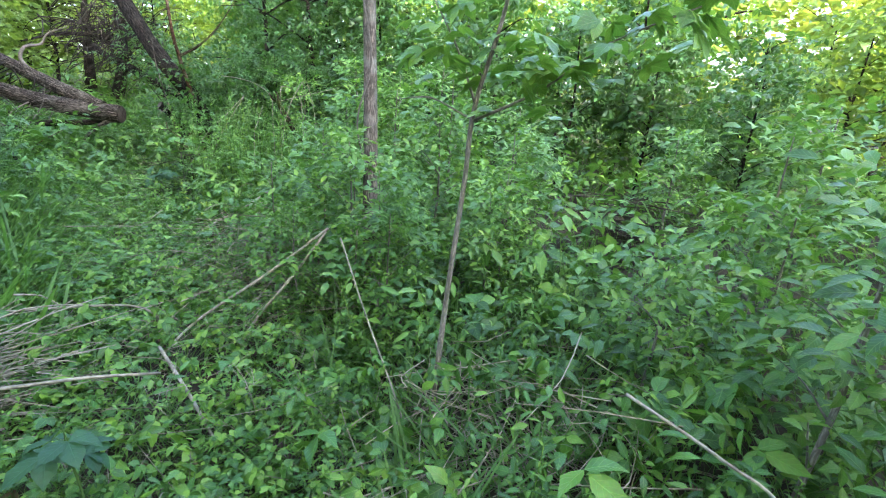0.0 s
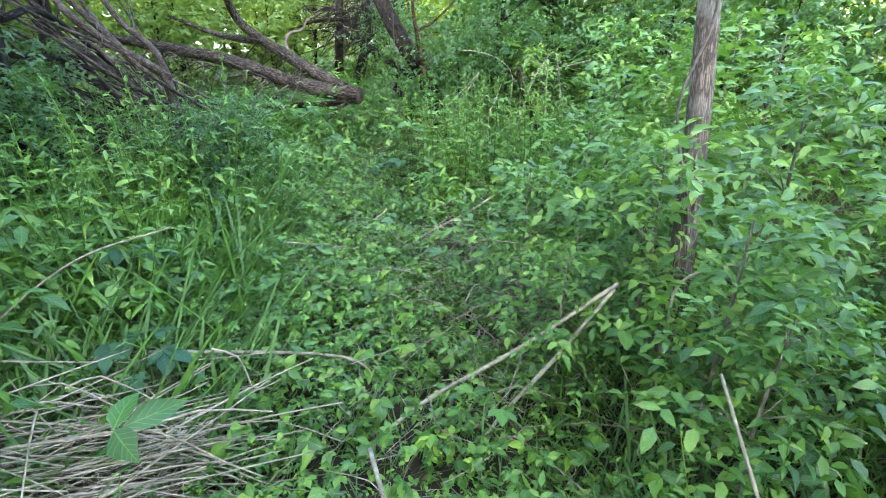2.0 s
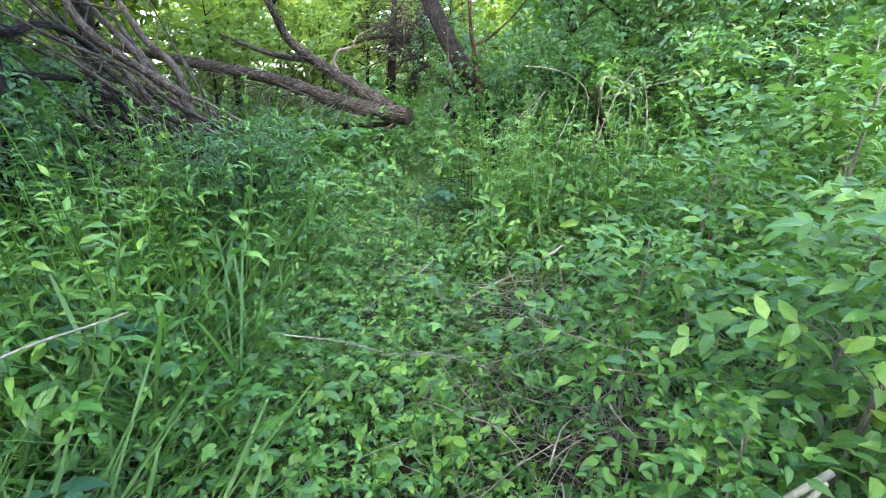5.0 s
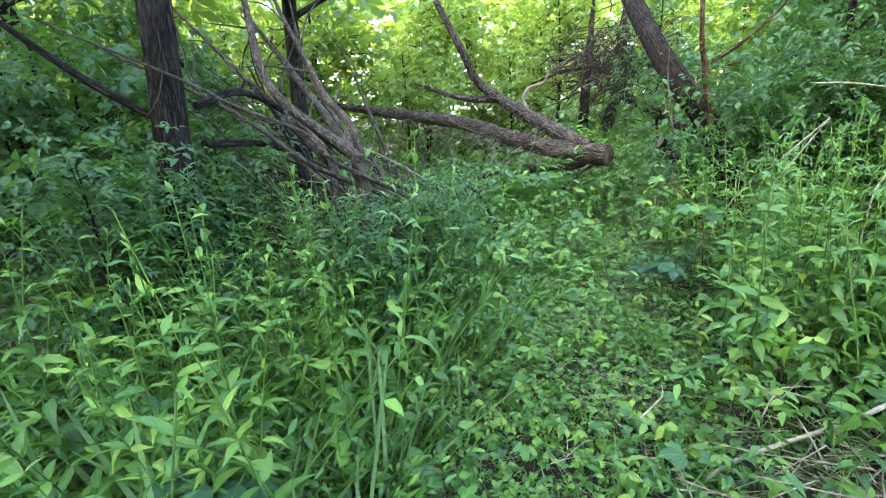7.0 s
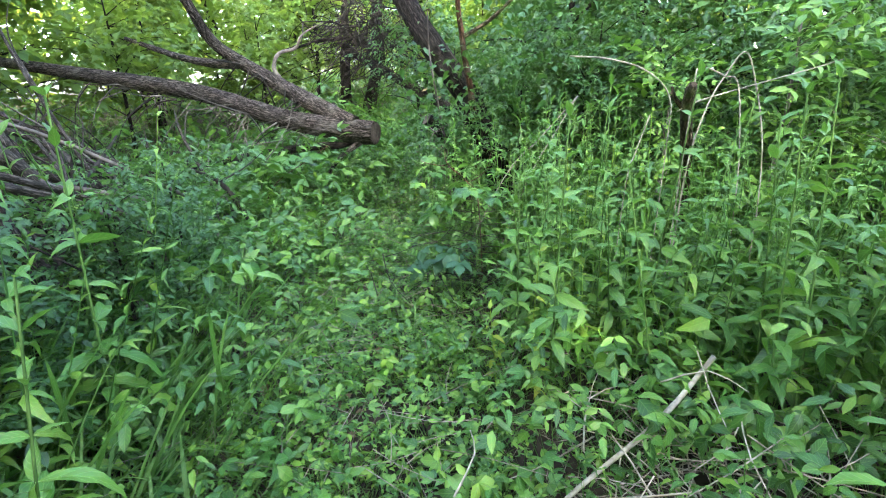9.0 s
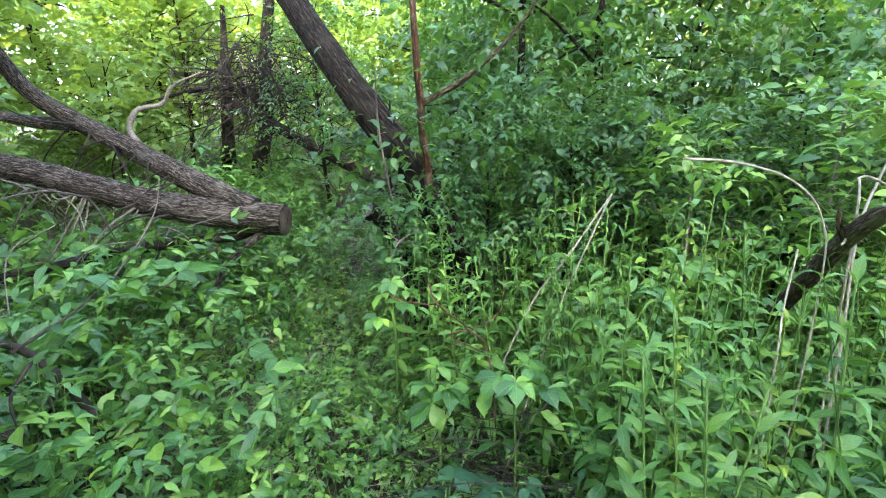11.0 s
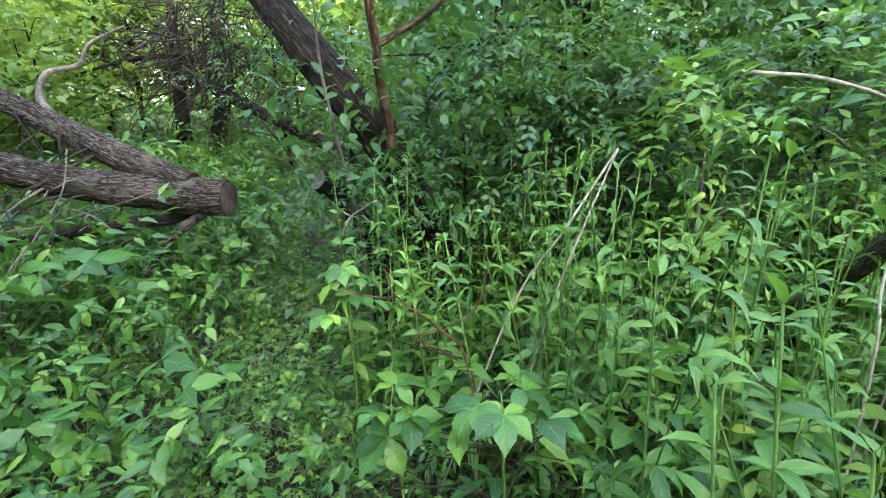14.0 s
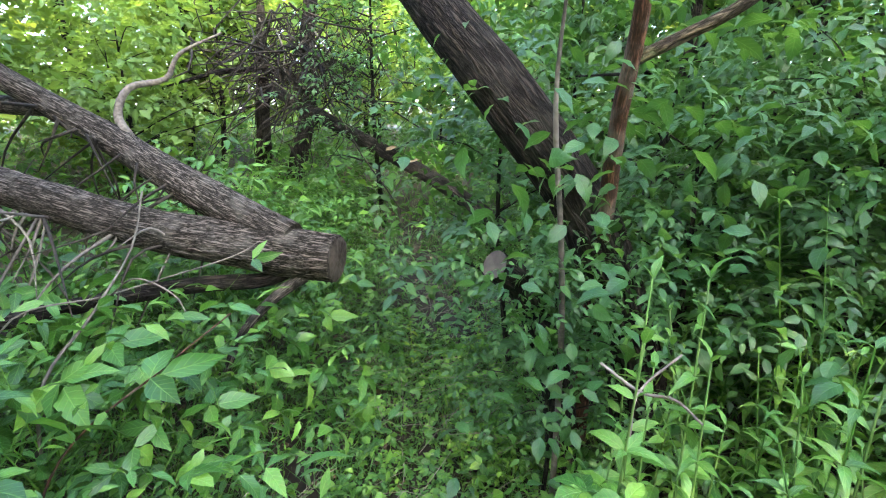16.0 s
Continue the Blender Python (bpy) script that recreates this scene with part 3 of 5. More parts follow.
# slender trunk near the start
tree = tube("young_tree", [(-0.70, 3.40, -0.15), (-0.72, 3.5, 0.35), (-0.78, 3.85, 1.2), (-0.87, 4.27, 2.23), (-0.95, 4.6, 3.4), (-0.9, 4.7, 5.5)], (0.075, 0.058, 0.052, 0.049, 0.042, 0.02), TRUNK_BARK, segs=28, steps=8, rough=0.03, ridges=9, seed=31)
tagged(tree, "slender upright tree trunk with brown flaking bark", "tree")
r = np.random.default_rng(5)
tips = []
for k in range(9):
    z = 2.9 + 0.28 * k
    a = k * 2.4
    p = np.array((-0.92, 4.5, z))
    e = p + np.array((math.cos(a) * 1.3, math.sin(a) * 1.3, 0.5))
    tube("limb", [p, (p + e) / 2 + (0, 0, 0.12), e], (0.03, 0.02, 0.006), TRUNK_BARK, tree, segs=6, seed=k)
    tips += [e, (p + e) / 2]
V, F = tri_leaf_cloud(77, tips, 14, 0.34, 0.12)
link("crown", tri_mesh("crown", V, F), TREE_LEAF, tree)
tube("vine", [(-0.80, 3.52, 0.2), (-0.74, 3.62, 0.8), (-0.88, 3.82, 1.3), (-0.80, 3.98, 1.75), (-0.92, 4.2, 2.3)], (0.008, 0.008, 0.007, 0.007, 0.006), GREY_TWIG, tree, segs=5, seed=8)

# sapling beside the path
sap = tube("sapling", [(-0.14, 2.08, -0.15), (-0.13, 2.09, 0.3), (-0.10, 2.10, 0.75), (-0.06, 2.11, 1.2), (-0.04, 2.12, 1.5), (0.05, 2.13, 1.86), (0.12, 2.16, 2.3)], (0.019, 0.0145, 0.012, 0.011, 0.010, 0.008, 0.005), SMOOTH_BARK, segs=12, steps=6, rough=0.05, seed=41)
tagged(sap, "thin grey-barked maple sapling with bright green leaves", "sapling")
tube("branch", [(-0.04, 2.12, 1.45), (0.20, 2.0, 1.58), (0.40, 1.94, 1.74), (0.66, 1.84, 1.86)], (0.007, 0.005, 0.004, 0.003), SMOOTH_BARK, sap, segs=6, seed=2)
tube("branch", [(-0.04, 2.12, 1.52), (-0.12, 2.2, 1.72), (-0.25, 2.25, 1.95)], (0.007, 0.005, 0.003), SMOOTH_BARK, sap, segs=6, seed=3)
tube("branch", [(-0.06, 2.12, 1.46), (-0.22, 2.18, 1.53), (-0.35, 2.2, 1.52)], (0.005, 0.004, 0.002), SMOOTH_BARK, sap, segs=6, seed=3)
maple = [lobed_leaf(s, r) for s in (0.125, 0.145, 0.11)]
MAPLE = [tri_mesh("leaf", *m) for m in maple]
for me in MAPLE:
    me.materials.append(HERB_LEAF)
r = np.random.default_rng(17)
for k in range(130):
    f = r.random()
    if k < 70:
        c = np.array((0.10, 2.02, 1.60)) * (1 - f) + np.array((0.70, 1.82, 1.92)) * f
    elif k < 105:
        c = np.array((0.0, 2.12, 1.68)) * (1 - f) + np.array((0.14, 2.16, 2.3)) * f
    else:
        c = np.array((-0.08, 2.16, 1.62)) * (1 - f) + np.array((-0.32, 2.26, 2.0)) * f
    c = c + r.normal(0, (0.10, 0.10, 0.07))
    ob = link("leaf", MAPLE[k % 3], None, sap)
    ob.matrix_basis = pose(*c, r.normal(-20, 20), r.normal(0, 20), r.uniform(0, 360))

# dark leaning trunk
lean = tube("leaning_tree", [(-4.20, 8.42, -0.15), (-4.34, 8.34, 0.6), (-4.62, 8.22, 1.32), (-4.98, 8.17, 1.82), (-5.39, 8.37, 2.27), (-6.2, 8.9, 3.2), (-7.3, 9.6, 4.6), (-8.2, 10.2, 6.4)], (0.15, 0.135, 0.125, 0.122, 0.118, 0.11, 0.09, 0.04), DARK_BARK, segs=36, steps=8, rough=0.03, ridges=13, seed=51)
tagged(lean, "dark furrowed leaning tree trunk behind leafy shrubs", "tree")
tips = []
r = np.random.default_rng(52)
for k in range(12):
    f = 0.35 + 0.65 * k / 11
    p = np.array((-5.4, 8.4, 2.3)) * (1 - f) + np.array((-8.2, 10.2, 6.4)) * f
    a = k * 2.4
    e = p + np.array((math.cos(a) * 1.5, math.sin(a) * 1.5, 0.55))
    tube("limb", [p, (p + e) / 2 + (0, 0, 0.1), e], (0.035, 0.022, 0.006), DARK_BARK, lean, segs=6, seed=k)
    tips += [e, (p + e) / 2]
V, F = tri_leaf_cloud(53, [t for t in tips if t[2] > 2.7], 14, 0.38, 0.12)
link("crown", tri_mesh("crown", V, F), TREE_LEAF, lean)

# red-barked forked stem
red = tube("forked_tree", [(-4.56, 8.45, -0.15), (-4.55, 8.30, 0.7), (-4.53, 8.08, 1.38), (-4.52, 7.90, 1.73), (-4.50, 7.80, 1.92), (-4.49, 7.70, 2.15), (-4.5, 7.65, 2.8), (-4.45, 7.6, 3.6)], (0.045, 0.038, 0.033, 0.03, 0.028, 0.024, 0.018, 0.006), RED_BARK, segs=12, steps=6, rough=0.09, seed=61)
tagged(red, "small forked tree with reddish peeling bark and broad leaves", "tree")
tube("limb", [(-4.51, 7.81, 1.89), (-4.37, 7.84, 1.96), (-4.18, 7.83, 2.06), (-3.9, 7.85, 2.3), (-3.6, 7.9, 2.7)], (0.022, 0.02, 0.018, 0.013, 0.005), MOSS_BARK, red, segs=8, rough=0.1, seed=62)
tube("limb", [(-4.66, 7.85, 0.0), (-4.66, 7.75, 0.8), (-4.68, 7.62, 1.3), (-4.72, 7.55, 1.75), (-4.7, 7.5, 2.1)], (0.014, 0.012, 0.01, 0.008, 0.004), GREY_TWIG, red, segs=6, seed=63)
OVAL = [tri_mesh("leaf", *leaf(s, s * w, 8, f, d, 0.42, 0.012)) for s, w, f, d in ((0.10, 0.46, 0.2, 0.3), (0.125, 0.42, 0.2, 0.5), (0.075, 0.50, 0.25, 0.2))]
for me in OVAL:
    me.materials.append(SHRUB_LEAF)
r = np.random.default_rng(64)
for k in range(520):
    c = np.array((-4.25, 8.0, 1.45)) + r.normal(0, (0.45, 0.34, 0.55))
    if k < 190:
        c = np.array((-4.66, 7.66, 1.15)) + r.normal(0, (0.17, 0.20, 0.40))
    if np.hypot(c[0] + 4.6, c[1] - 6.1) < 1.15 or c[2] < 0.2 or (c[0] < -4.80 and c[1] < 7.95 and 1.02 < c[2] < 1.30):
        continue
    ob = link("leaf", OVAL[k % 3], None, red)
    ob.matrix_basis = pose(*c, r.normal(-25, 22), r.normal(0, 22), r.uniform(0, 360))

# sawn stump by the leaning tree
stump = tube("cut_stump", [(-4.62, 8.32, -0.15), (-4.70, 8.22, 0.5), (-4.84, 8.02, 0.98), (-4.95, 7.87, 1.14)], (0.09, 0.074, 0.066, 0.064), DARK_BARK, segs=24, steps=6, rough=0.04, ridges=11, seed=71, cap=False)
tagged(stump, "short sawn tree stem with grey cut face among leaves", "stump")
V = [(0, 0, 0.0)] + [(0.063 * math.cos(a), 0.063 * math.sin(a), 0.0) for a in np.linspace(0, 2 * math.pi, 24, endpoint=False)]
F = [(0, 1 + j, 1 + (j + 1) % 24) for j in range(24)]
face = link("sawn_face", tri_mesh("sawn_face", np.array(V), F, False), CUT_WOOD, stump, "grey sawn end grain")
face.matrix_basis = Matrix.Translation((-4.95, 7.87, 1.14)) @ Vector((-0.52, -0.70, 0.5)).to_track_quat("Z", "Y").to_matrix().to_4x4()

# mossy broken stub
stub = tube("broken_stub", [(-2.38, 8.15, -0.15), (-2.42, 7.75, 0.25), (-2.45, 7.30, 0.66), (-2.47, 6.95, 0.98), (-2.51, 6.62, 1.28), (-2.50, 6.46, 1.42), (-2.49, 6.43, 1.45)], (0.055, 0.05, 0.042, 0.037, 0.034, 0.030, 0.016), MOSS_BARK, segs=16, steps=6, rough=0.12, seed=81)
tagged(stub, "mossy brown broken tree stub leaning among tall herbs", "stub")
tube("snag", [(-2.51, 6.60, 1.29), (-2.58, 6.52, 1.38), (-2.60, 6.50, 1.44)], (0.016, 0.011, 0.005), MOSS_BARK, stub, segs=8, rough=0.1, seed=82)

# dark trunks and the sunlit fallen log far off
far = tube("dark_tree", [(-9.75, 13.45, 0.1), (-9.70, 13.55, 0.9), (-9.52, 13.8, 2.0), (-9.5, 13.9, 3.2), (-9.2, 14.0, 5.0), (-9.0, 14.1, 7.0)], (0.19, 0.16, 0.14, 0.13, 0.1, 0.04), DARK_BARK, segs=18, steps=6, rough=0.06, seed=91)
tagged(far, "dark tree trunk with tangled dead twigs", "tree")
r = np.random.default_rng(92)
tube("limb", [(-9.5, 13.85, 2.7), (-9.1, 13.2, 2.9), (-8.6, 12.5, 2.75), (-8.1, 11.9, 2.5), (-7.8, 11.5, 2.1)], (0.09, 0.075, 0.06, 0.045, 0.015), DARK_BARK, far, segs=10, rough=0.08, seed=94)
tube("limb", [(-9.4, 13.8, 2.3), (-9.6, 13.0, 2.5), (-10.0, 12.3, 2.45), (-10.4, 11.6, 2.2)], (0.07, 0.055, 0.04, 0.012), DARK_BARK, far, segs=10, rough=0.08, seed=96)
spine = glide([(-9.5, 13.85, 2.6), (-9.1, 13.2, 2.85), (-8.6, 12.5, 2.7), (-8.1, 11.9, 2.4)], 8)
for k in range(300):
    p = spine[r.integers(3, len(spine))] + r.normal(0, (0.6, 0.5, 0.42))
    L = r.uniform(0.4, 1.5)
    e = p + np.array((r.normal(-0.25, 0.6), r.normal(0.0, 0.45), r.normal(-0.35, 0.35))) * L
    m = (p + e) / 2 + r.normal(0, 0.13, 3)
    tube("dead_twig", [p, m, e, e + r.normal(0, 0.12, 3) - (0, 0, 0.18)], (0.014, 0.010, 0.007, 0.002), GREY_TWIG if k % 25 == 0 else TWIG, far, segs=4, steps=2, seed=k)
for k in range(30):
    p = np.array((-9.6, 13.2, 2.5)) + r.normal(0, (0.6, 0.7, 0.15))
    e = p + np.array((r.normal(-0.5, 0.7), r.normal(-0.5, 0.5), r.normal(-0.1, 0.35)))
    tube("dead_twig", [p, (p + e) / 2 + r.normal(0, 0.1, 3), e], (0.014, 0.009, 0.003), TWIG, far, segs=4, steps=2, seed=k)
V, F = tri_leaf_cloud(93, [np.array((-9.3, 14, 4.4)) + r.normal(0, (1.3, 1.3, 0.9)) for _ in range(40)], 14, 0.4, 0.12)
link("crown", tri_mesh("crown", V, F), TREE_LEAF, far)
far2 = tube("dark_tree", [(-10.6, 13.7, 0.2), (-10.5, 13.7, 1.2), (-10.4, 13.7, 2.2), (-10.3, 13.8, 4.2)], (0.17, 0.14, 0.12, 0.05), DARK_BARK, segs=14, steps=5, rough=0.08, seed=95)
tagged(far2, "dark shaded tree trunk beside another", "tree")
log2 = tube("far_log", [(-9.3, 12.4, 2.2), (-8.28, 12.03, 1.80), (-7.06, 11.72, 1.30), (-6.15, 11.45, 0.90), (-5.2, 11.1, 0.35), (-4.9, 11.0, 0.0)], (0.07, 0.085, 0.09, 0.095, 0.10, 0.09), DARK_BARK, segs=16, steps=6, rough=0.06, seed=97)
tagged(log2, "slanting fallen trunk with two pale patches painted as sun", "fallen tree")
# two pale patches on the log, coloured as spots of sun
for c, w in (((-7.06, 11.68, 1.335), 0.075), ((-6.72, 11.57, 1.195), 0.055)):
    V, F = leaf(0.24, w, 6, 0.1, 0.05, 0.5)
    ob = link("bare_patch", tri_mesh("bare_patch", V, F), SUNSPOT_WOOD, log2, "pale patch with a spot of sun put into its colour")
    ob.matrix_basis = Matrix.Translation(Vector(c) + Vector((0.03, -0.045, 0.025))) @ Vector((-0.3, -0.65, 0.7)).to_track_quat("Z", "Y").to_matrix().to_4x4() @ pose(-0.1, 0, 0, 0, 0, -80)

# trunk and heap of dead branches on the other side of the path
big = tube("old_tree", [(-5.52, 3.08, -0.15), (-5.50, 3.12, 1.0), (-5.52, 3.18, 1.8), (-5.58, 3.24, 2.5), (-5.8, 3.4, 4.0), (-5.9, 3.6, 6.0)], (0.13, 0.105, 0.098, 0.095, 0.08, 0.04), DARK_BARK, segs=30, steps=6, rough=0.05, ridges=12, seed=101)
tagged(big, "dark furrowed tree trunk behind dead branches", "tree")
for k, pts in enumerate(([(-5.62, 3.35, 1.75), (-5.9, 3.75, 1.85), (-6.3, 4.3, 1.6), (-6.9, 5.0, 1.2)], [(-5.6, 3.3, 2.0), (-6.1, 3.2, 2.5), (-6.6, 3.3, 3.2)], [(-5.65, 3.36, 1.5), (-6.0, 3.9, 1.45), (-6.4, 4.4, 1.2)], [(-5.6, 3.25, 1.6), (-5.5, 2.8, 1.9), (-5.6, 2.3, 2.4)])):
    tube("dead_limb", pts, (0.03, 0.026, 0.02, 0.008), DARK_BARK, big, segs=10, steps=5, rough=0.09, seed=k)
heap = tube("dead_branch", [(-5.3, 4.5, -0.1), (-5.12, 4.3, 0.8), (-5.03, 4.18, 1.30), (-5.11, 4.18, 1.38), (-5.91, 3.95, 1.88), (-6.48, 4.02, 2.63), (-6.9, 4.1, 3.3)], (0.042, 0.042, 0.04, 0.036, 0.028, 0.015), HEAP_BARK, segs=14, steps=6, rough=0.08, seed=103)
DEAD = [
    ([(-5.35, 4.5, 0.3), (-5.13, 4.25, 1.40), (-5.64, 4.26, 1.80), (-6.02, 4.27, 2.18), (-6.44, 4.26, 2.64), (-6.8, 4.3, 3.2)], 0.040),
    ([(-5.1, 4.4, 0.7), (-4.91, 3.99, 1.33), (-5.07, 3.86, 1.53), (-5.25, 3.51, 1.72), (-5.36, 3.26, 1.89), (-5.57, 2.59, 2.25)], 0.022),
    ([(-5.6, 4.6, 0.6), (-5.92, 4.51, 1.42), (-7.21, 4.48, 2.31), (-8.0, 4.4, 2.9)], 0.060),
    ([(-5.5, 4.5, 0.5), (-5.74, 4.36, 1.15), (-6.48, 4.14, 1.72), (-7.6, 4.0, 2.4)], 0.055),
    ([(-5.4, 4.4, 0.4), (-5.64, 4.26, 1.0), (-6.16, 4.0, 1.46), (-7.2, 3.7, 2.0)], 0.035),
    ([(-5.5, 4.4, 0.4), (-5.8, 4.3, 1.3), (-6.4, 3.9, 2.0), (-7.2, 3.4, 2.9)], 0.04),
    ([(-5.9, 4.8, 0.4), (-6.3, 4.8, 1.3), (-7.0, 4.7, 2.1), (-7.8, 4.9, 3.0)], 0.045),
    ([(-6.2, 5.1, 0.3), (-6.7, 5.0, 1.0), (-7.5, 4.6, 1.5), (-8.6, 4.1, 2.0)], 0.05),
    ([(-6.4, 5.6, 0.3), (-7.0, 5.5, 0.9), (-7.9, 5.3, 1.3), (-9.2, 5.2, 1.6)], 0.05),
    ([(-5.3, 4.2, 0.6), (-5.4, 4.0, 1.3), (-5.7, 3.6, 1.7), (-6.2, 2.9, 2.2)], 0.03),
    ([(-6.8, 6.2, 0.2), (-7.4, 6.0, 0.8), (-8.4, 5.8, 1.2), (-9.6, 5.9, 1.5)], 0.04),
    ([(-5.0, 4.5, 0.65), (-5.47, 4.3, 0.72), (-5.89, 4.01, 0.80), (-6.8, 3.6, 0.95)], 0.03),
]
tagged(heap, "leaning dead branch with grey bark", "branch", "heap of dead branches")
feet = np.random.default_rng(107)
for pts, rad in DEAD:
    rad *= 0.72
    ob = tube("dead_branch", [np.array(pts[0]) * (1, 1, 0) + feet.normal(0, (0.3, 0.45, 0)) - (0, 0, 0.14)] + [np.array(pts[0]) + feet.normal(0, (0.2, 0.3, 0.05))] + list(pts[1:]), (rad, rad, rad, rad * 0.8, rad * 0.6, rad * 0.3), HEAP_BARK, segs=12, steps=5, rough=0.09, seed=int(rad * 1000))
    tagged(ob, "leaning dead branch with grey bark", "branch", "heap of dead branches")
    rt = np.random.default_rng(int(rad * 1e5))
    bow = glide(pts, 6)
    for j in range(5):
        q = bow[rt.integers(6, len(bow) - 2)]
        e = q + np.array((rt.normal(-0.35, 0.25), rt.normal(0, 0.3), rt.normal(0.15, 0.3)))
        tube("twig", [q, (q + e) / 2 + rt.normal(0, 0.05, 3), e], (rad * 0.35, rad * 0.25, 0.003), HEAP_BARK, ob, segs=5, steps=3, seed=j)
r = np.random.default_rng(106)
for k in range(56):
    f = r.random() ** 1.5
    p0 = np.array((-4.95 - 1.3 * f, 4.05 + 1.5 * f, 0.0)) + r.normal(0, (0.22, 0.38, 0)) + (0, 0, r.uniform(0.1, 0.95))
    d = np.array((-1.0, r.normal(-0.15, 0.33), r.uniform(0.05, 0.85))) * r.uniform(1.1, 2.7)
    rad = r.uniform(0.005, 0.019)
    ob = tube("dead_branch", [p0, p0 + d * 0.35 + r.normal(0, 0.05, 3), p0 + d * 0.7 + r.normal(0, 0.08, 3), p0 + d], (rad, rad * 0.9, rad * 0.65, rad * 0.25), (HEAP_BARK, HEAP_BARK, GREY_TWIG, DARK_BARK)[k % 4], segs=6, steps=4, rough=0.08, seed=k)
    tagged(ob, "long thin dead branch leaning in the heap", "branch", "heap of dead branches")
r = np.random.default_rng(104)
for k in range(84):
    f = r.random()
    b = np.array((-5.6 - 2.2 * f + r.normal(0, 0.5), 4.0 + 3.4 * f + r.normal(0, 0.6), -0.1))
    d = np.array((r.normal(-0.85, 0.35), r.normal(-0.15, 0.45), 0))
    L, h = r.uniform(0.9, 2.8), r.uniform(0.25, 1.5)
    if b[1] > 6.7 or (b[0] > -5.2 and b[1] > 5.2):
        continue
    p0 = b + (0, 0, r.uniform(0.0, 0.5) if k % 3 else 0.0)
    p2 = b + d * L + (0, 0, h)
    p1 = (p0 + p2) / 2 + r.normal(0, 0.12, 3) + (0, 0, 0.15)
    rad = r.uniform(0.008, 0.032)
    ob = tube("dead_branch", [p0, p1, p2], (rad, rad * 0.8, rad * 0.3), (HEAP_BARK, TWIG, HEAP_BARK, DARK_BARK)[k % 4], segs=7, steps=5, rough=0.08, seed=k)
    tagged(ob, "dry dead branch lying in the heap" if k % 2 else "thin dead branch sticking out of the heap", "branch", "heap of dead branches")
    for j in range(2):
        q = p1 * (1 - 0.3 * j) + p2 * 0.3 * j
        e = q + r.normal(0, 0.3, 3)
        tube("twig", [q, (q + e) / 2 + r.normal(0, 0.04, 3), e], (rad * 0.4, rad * 0.3, 0.002), TWIG, ob, segs=4, steps=3, seed=j)

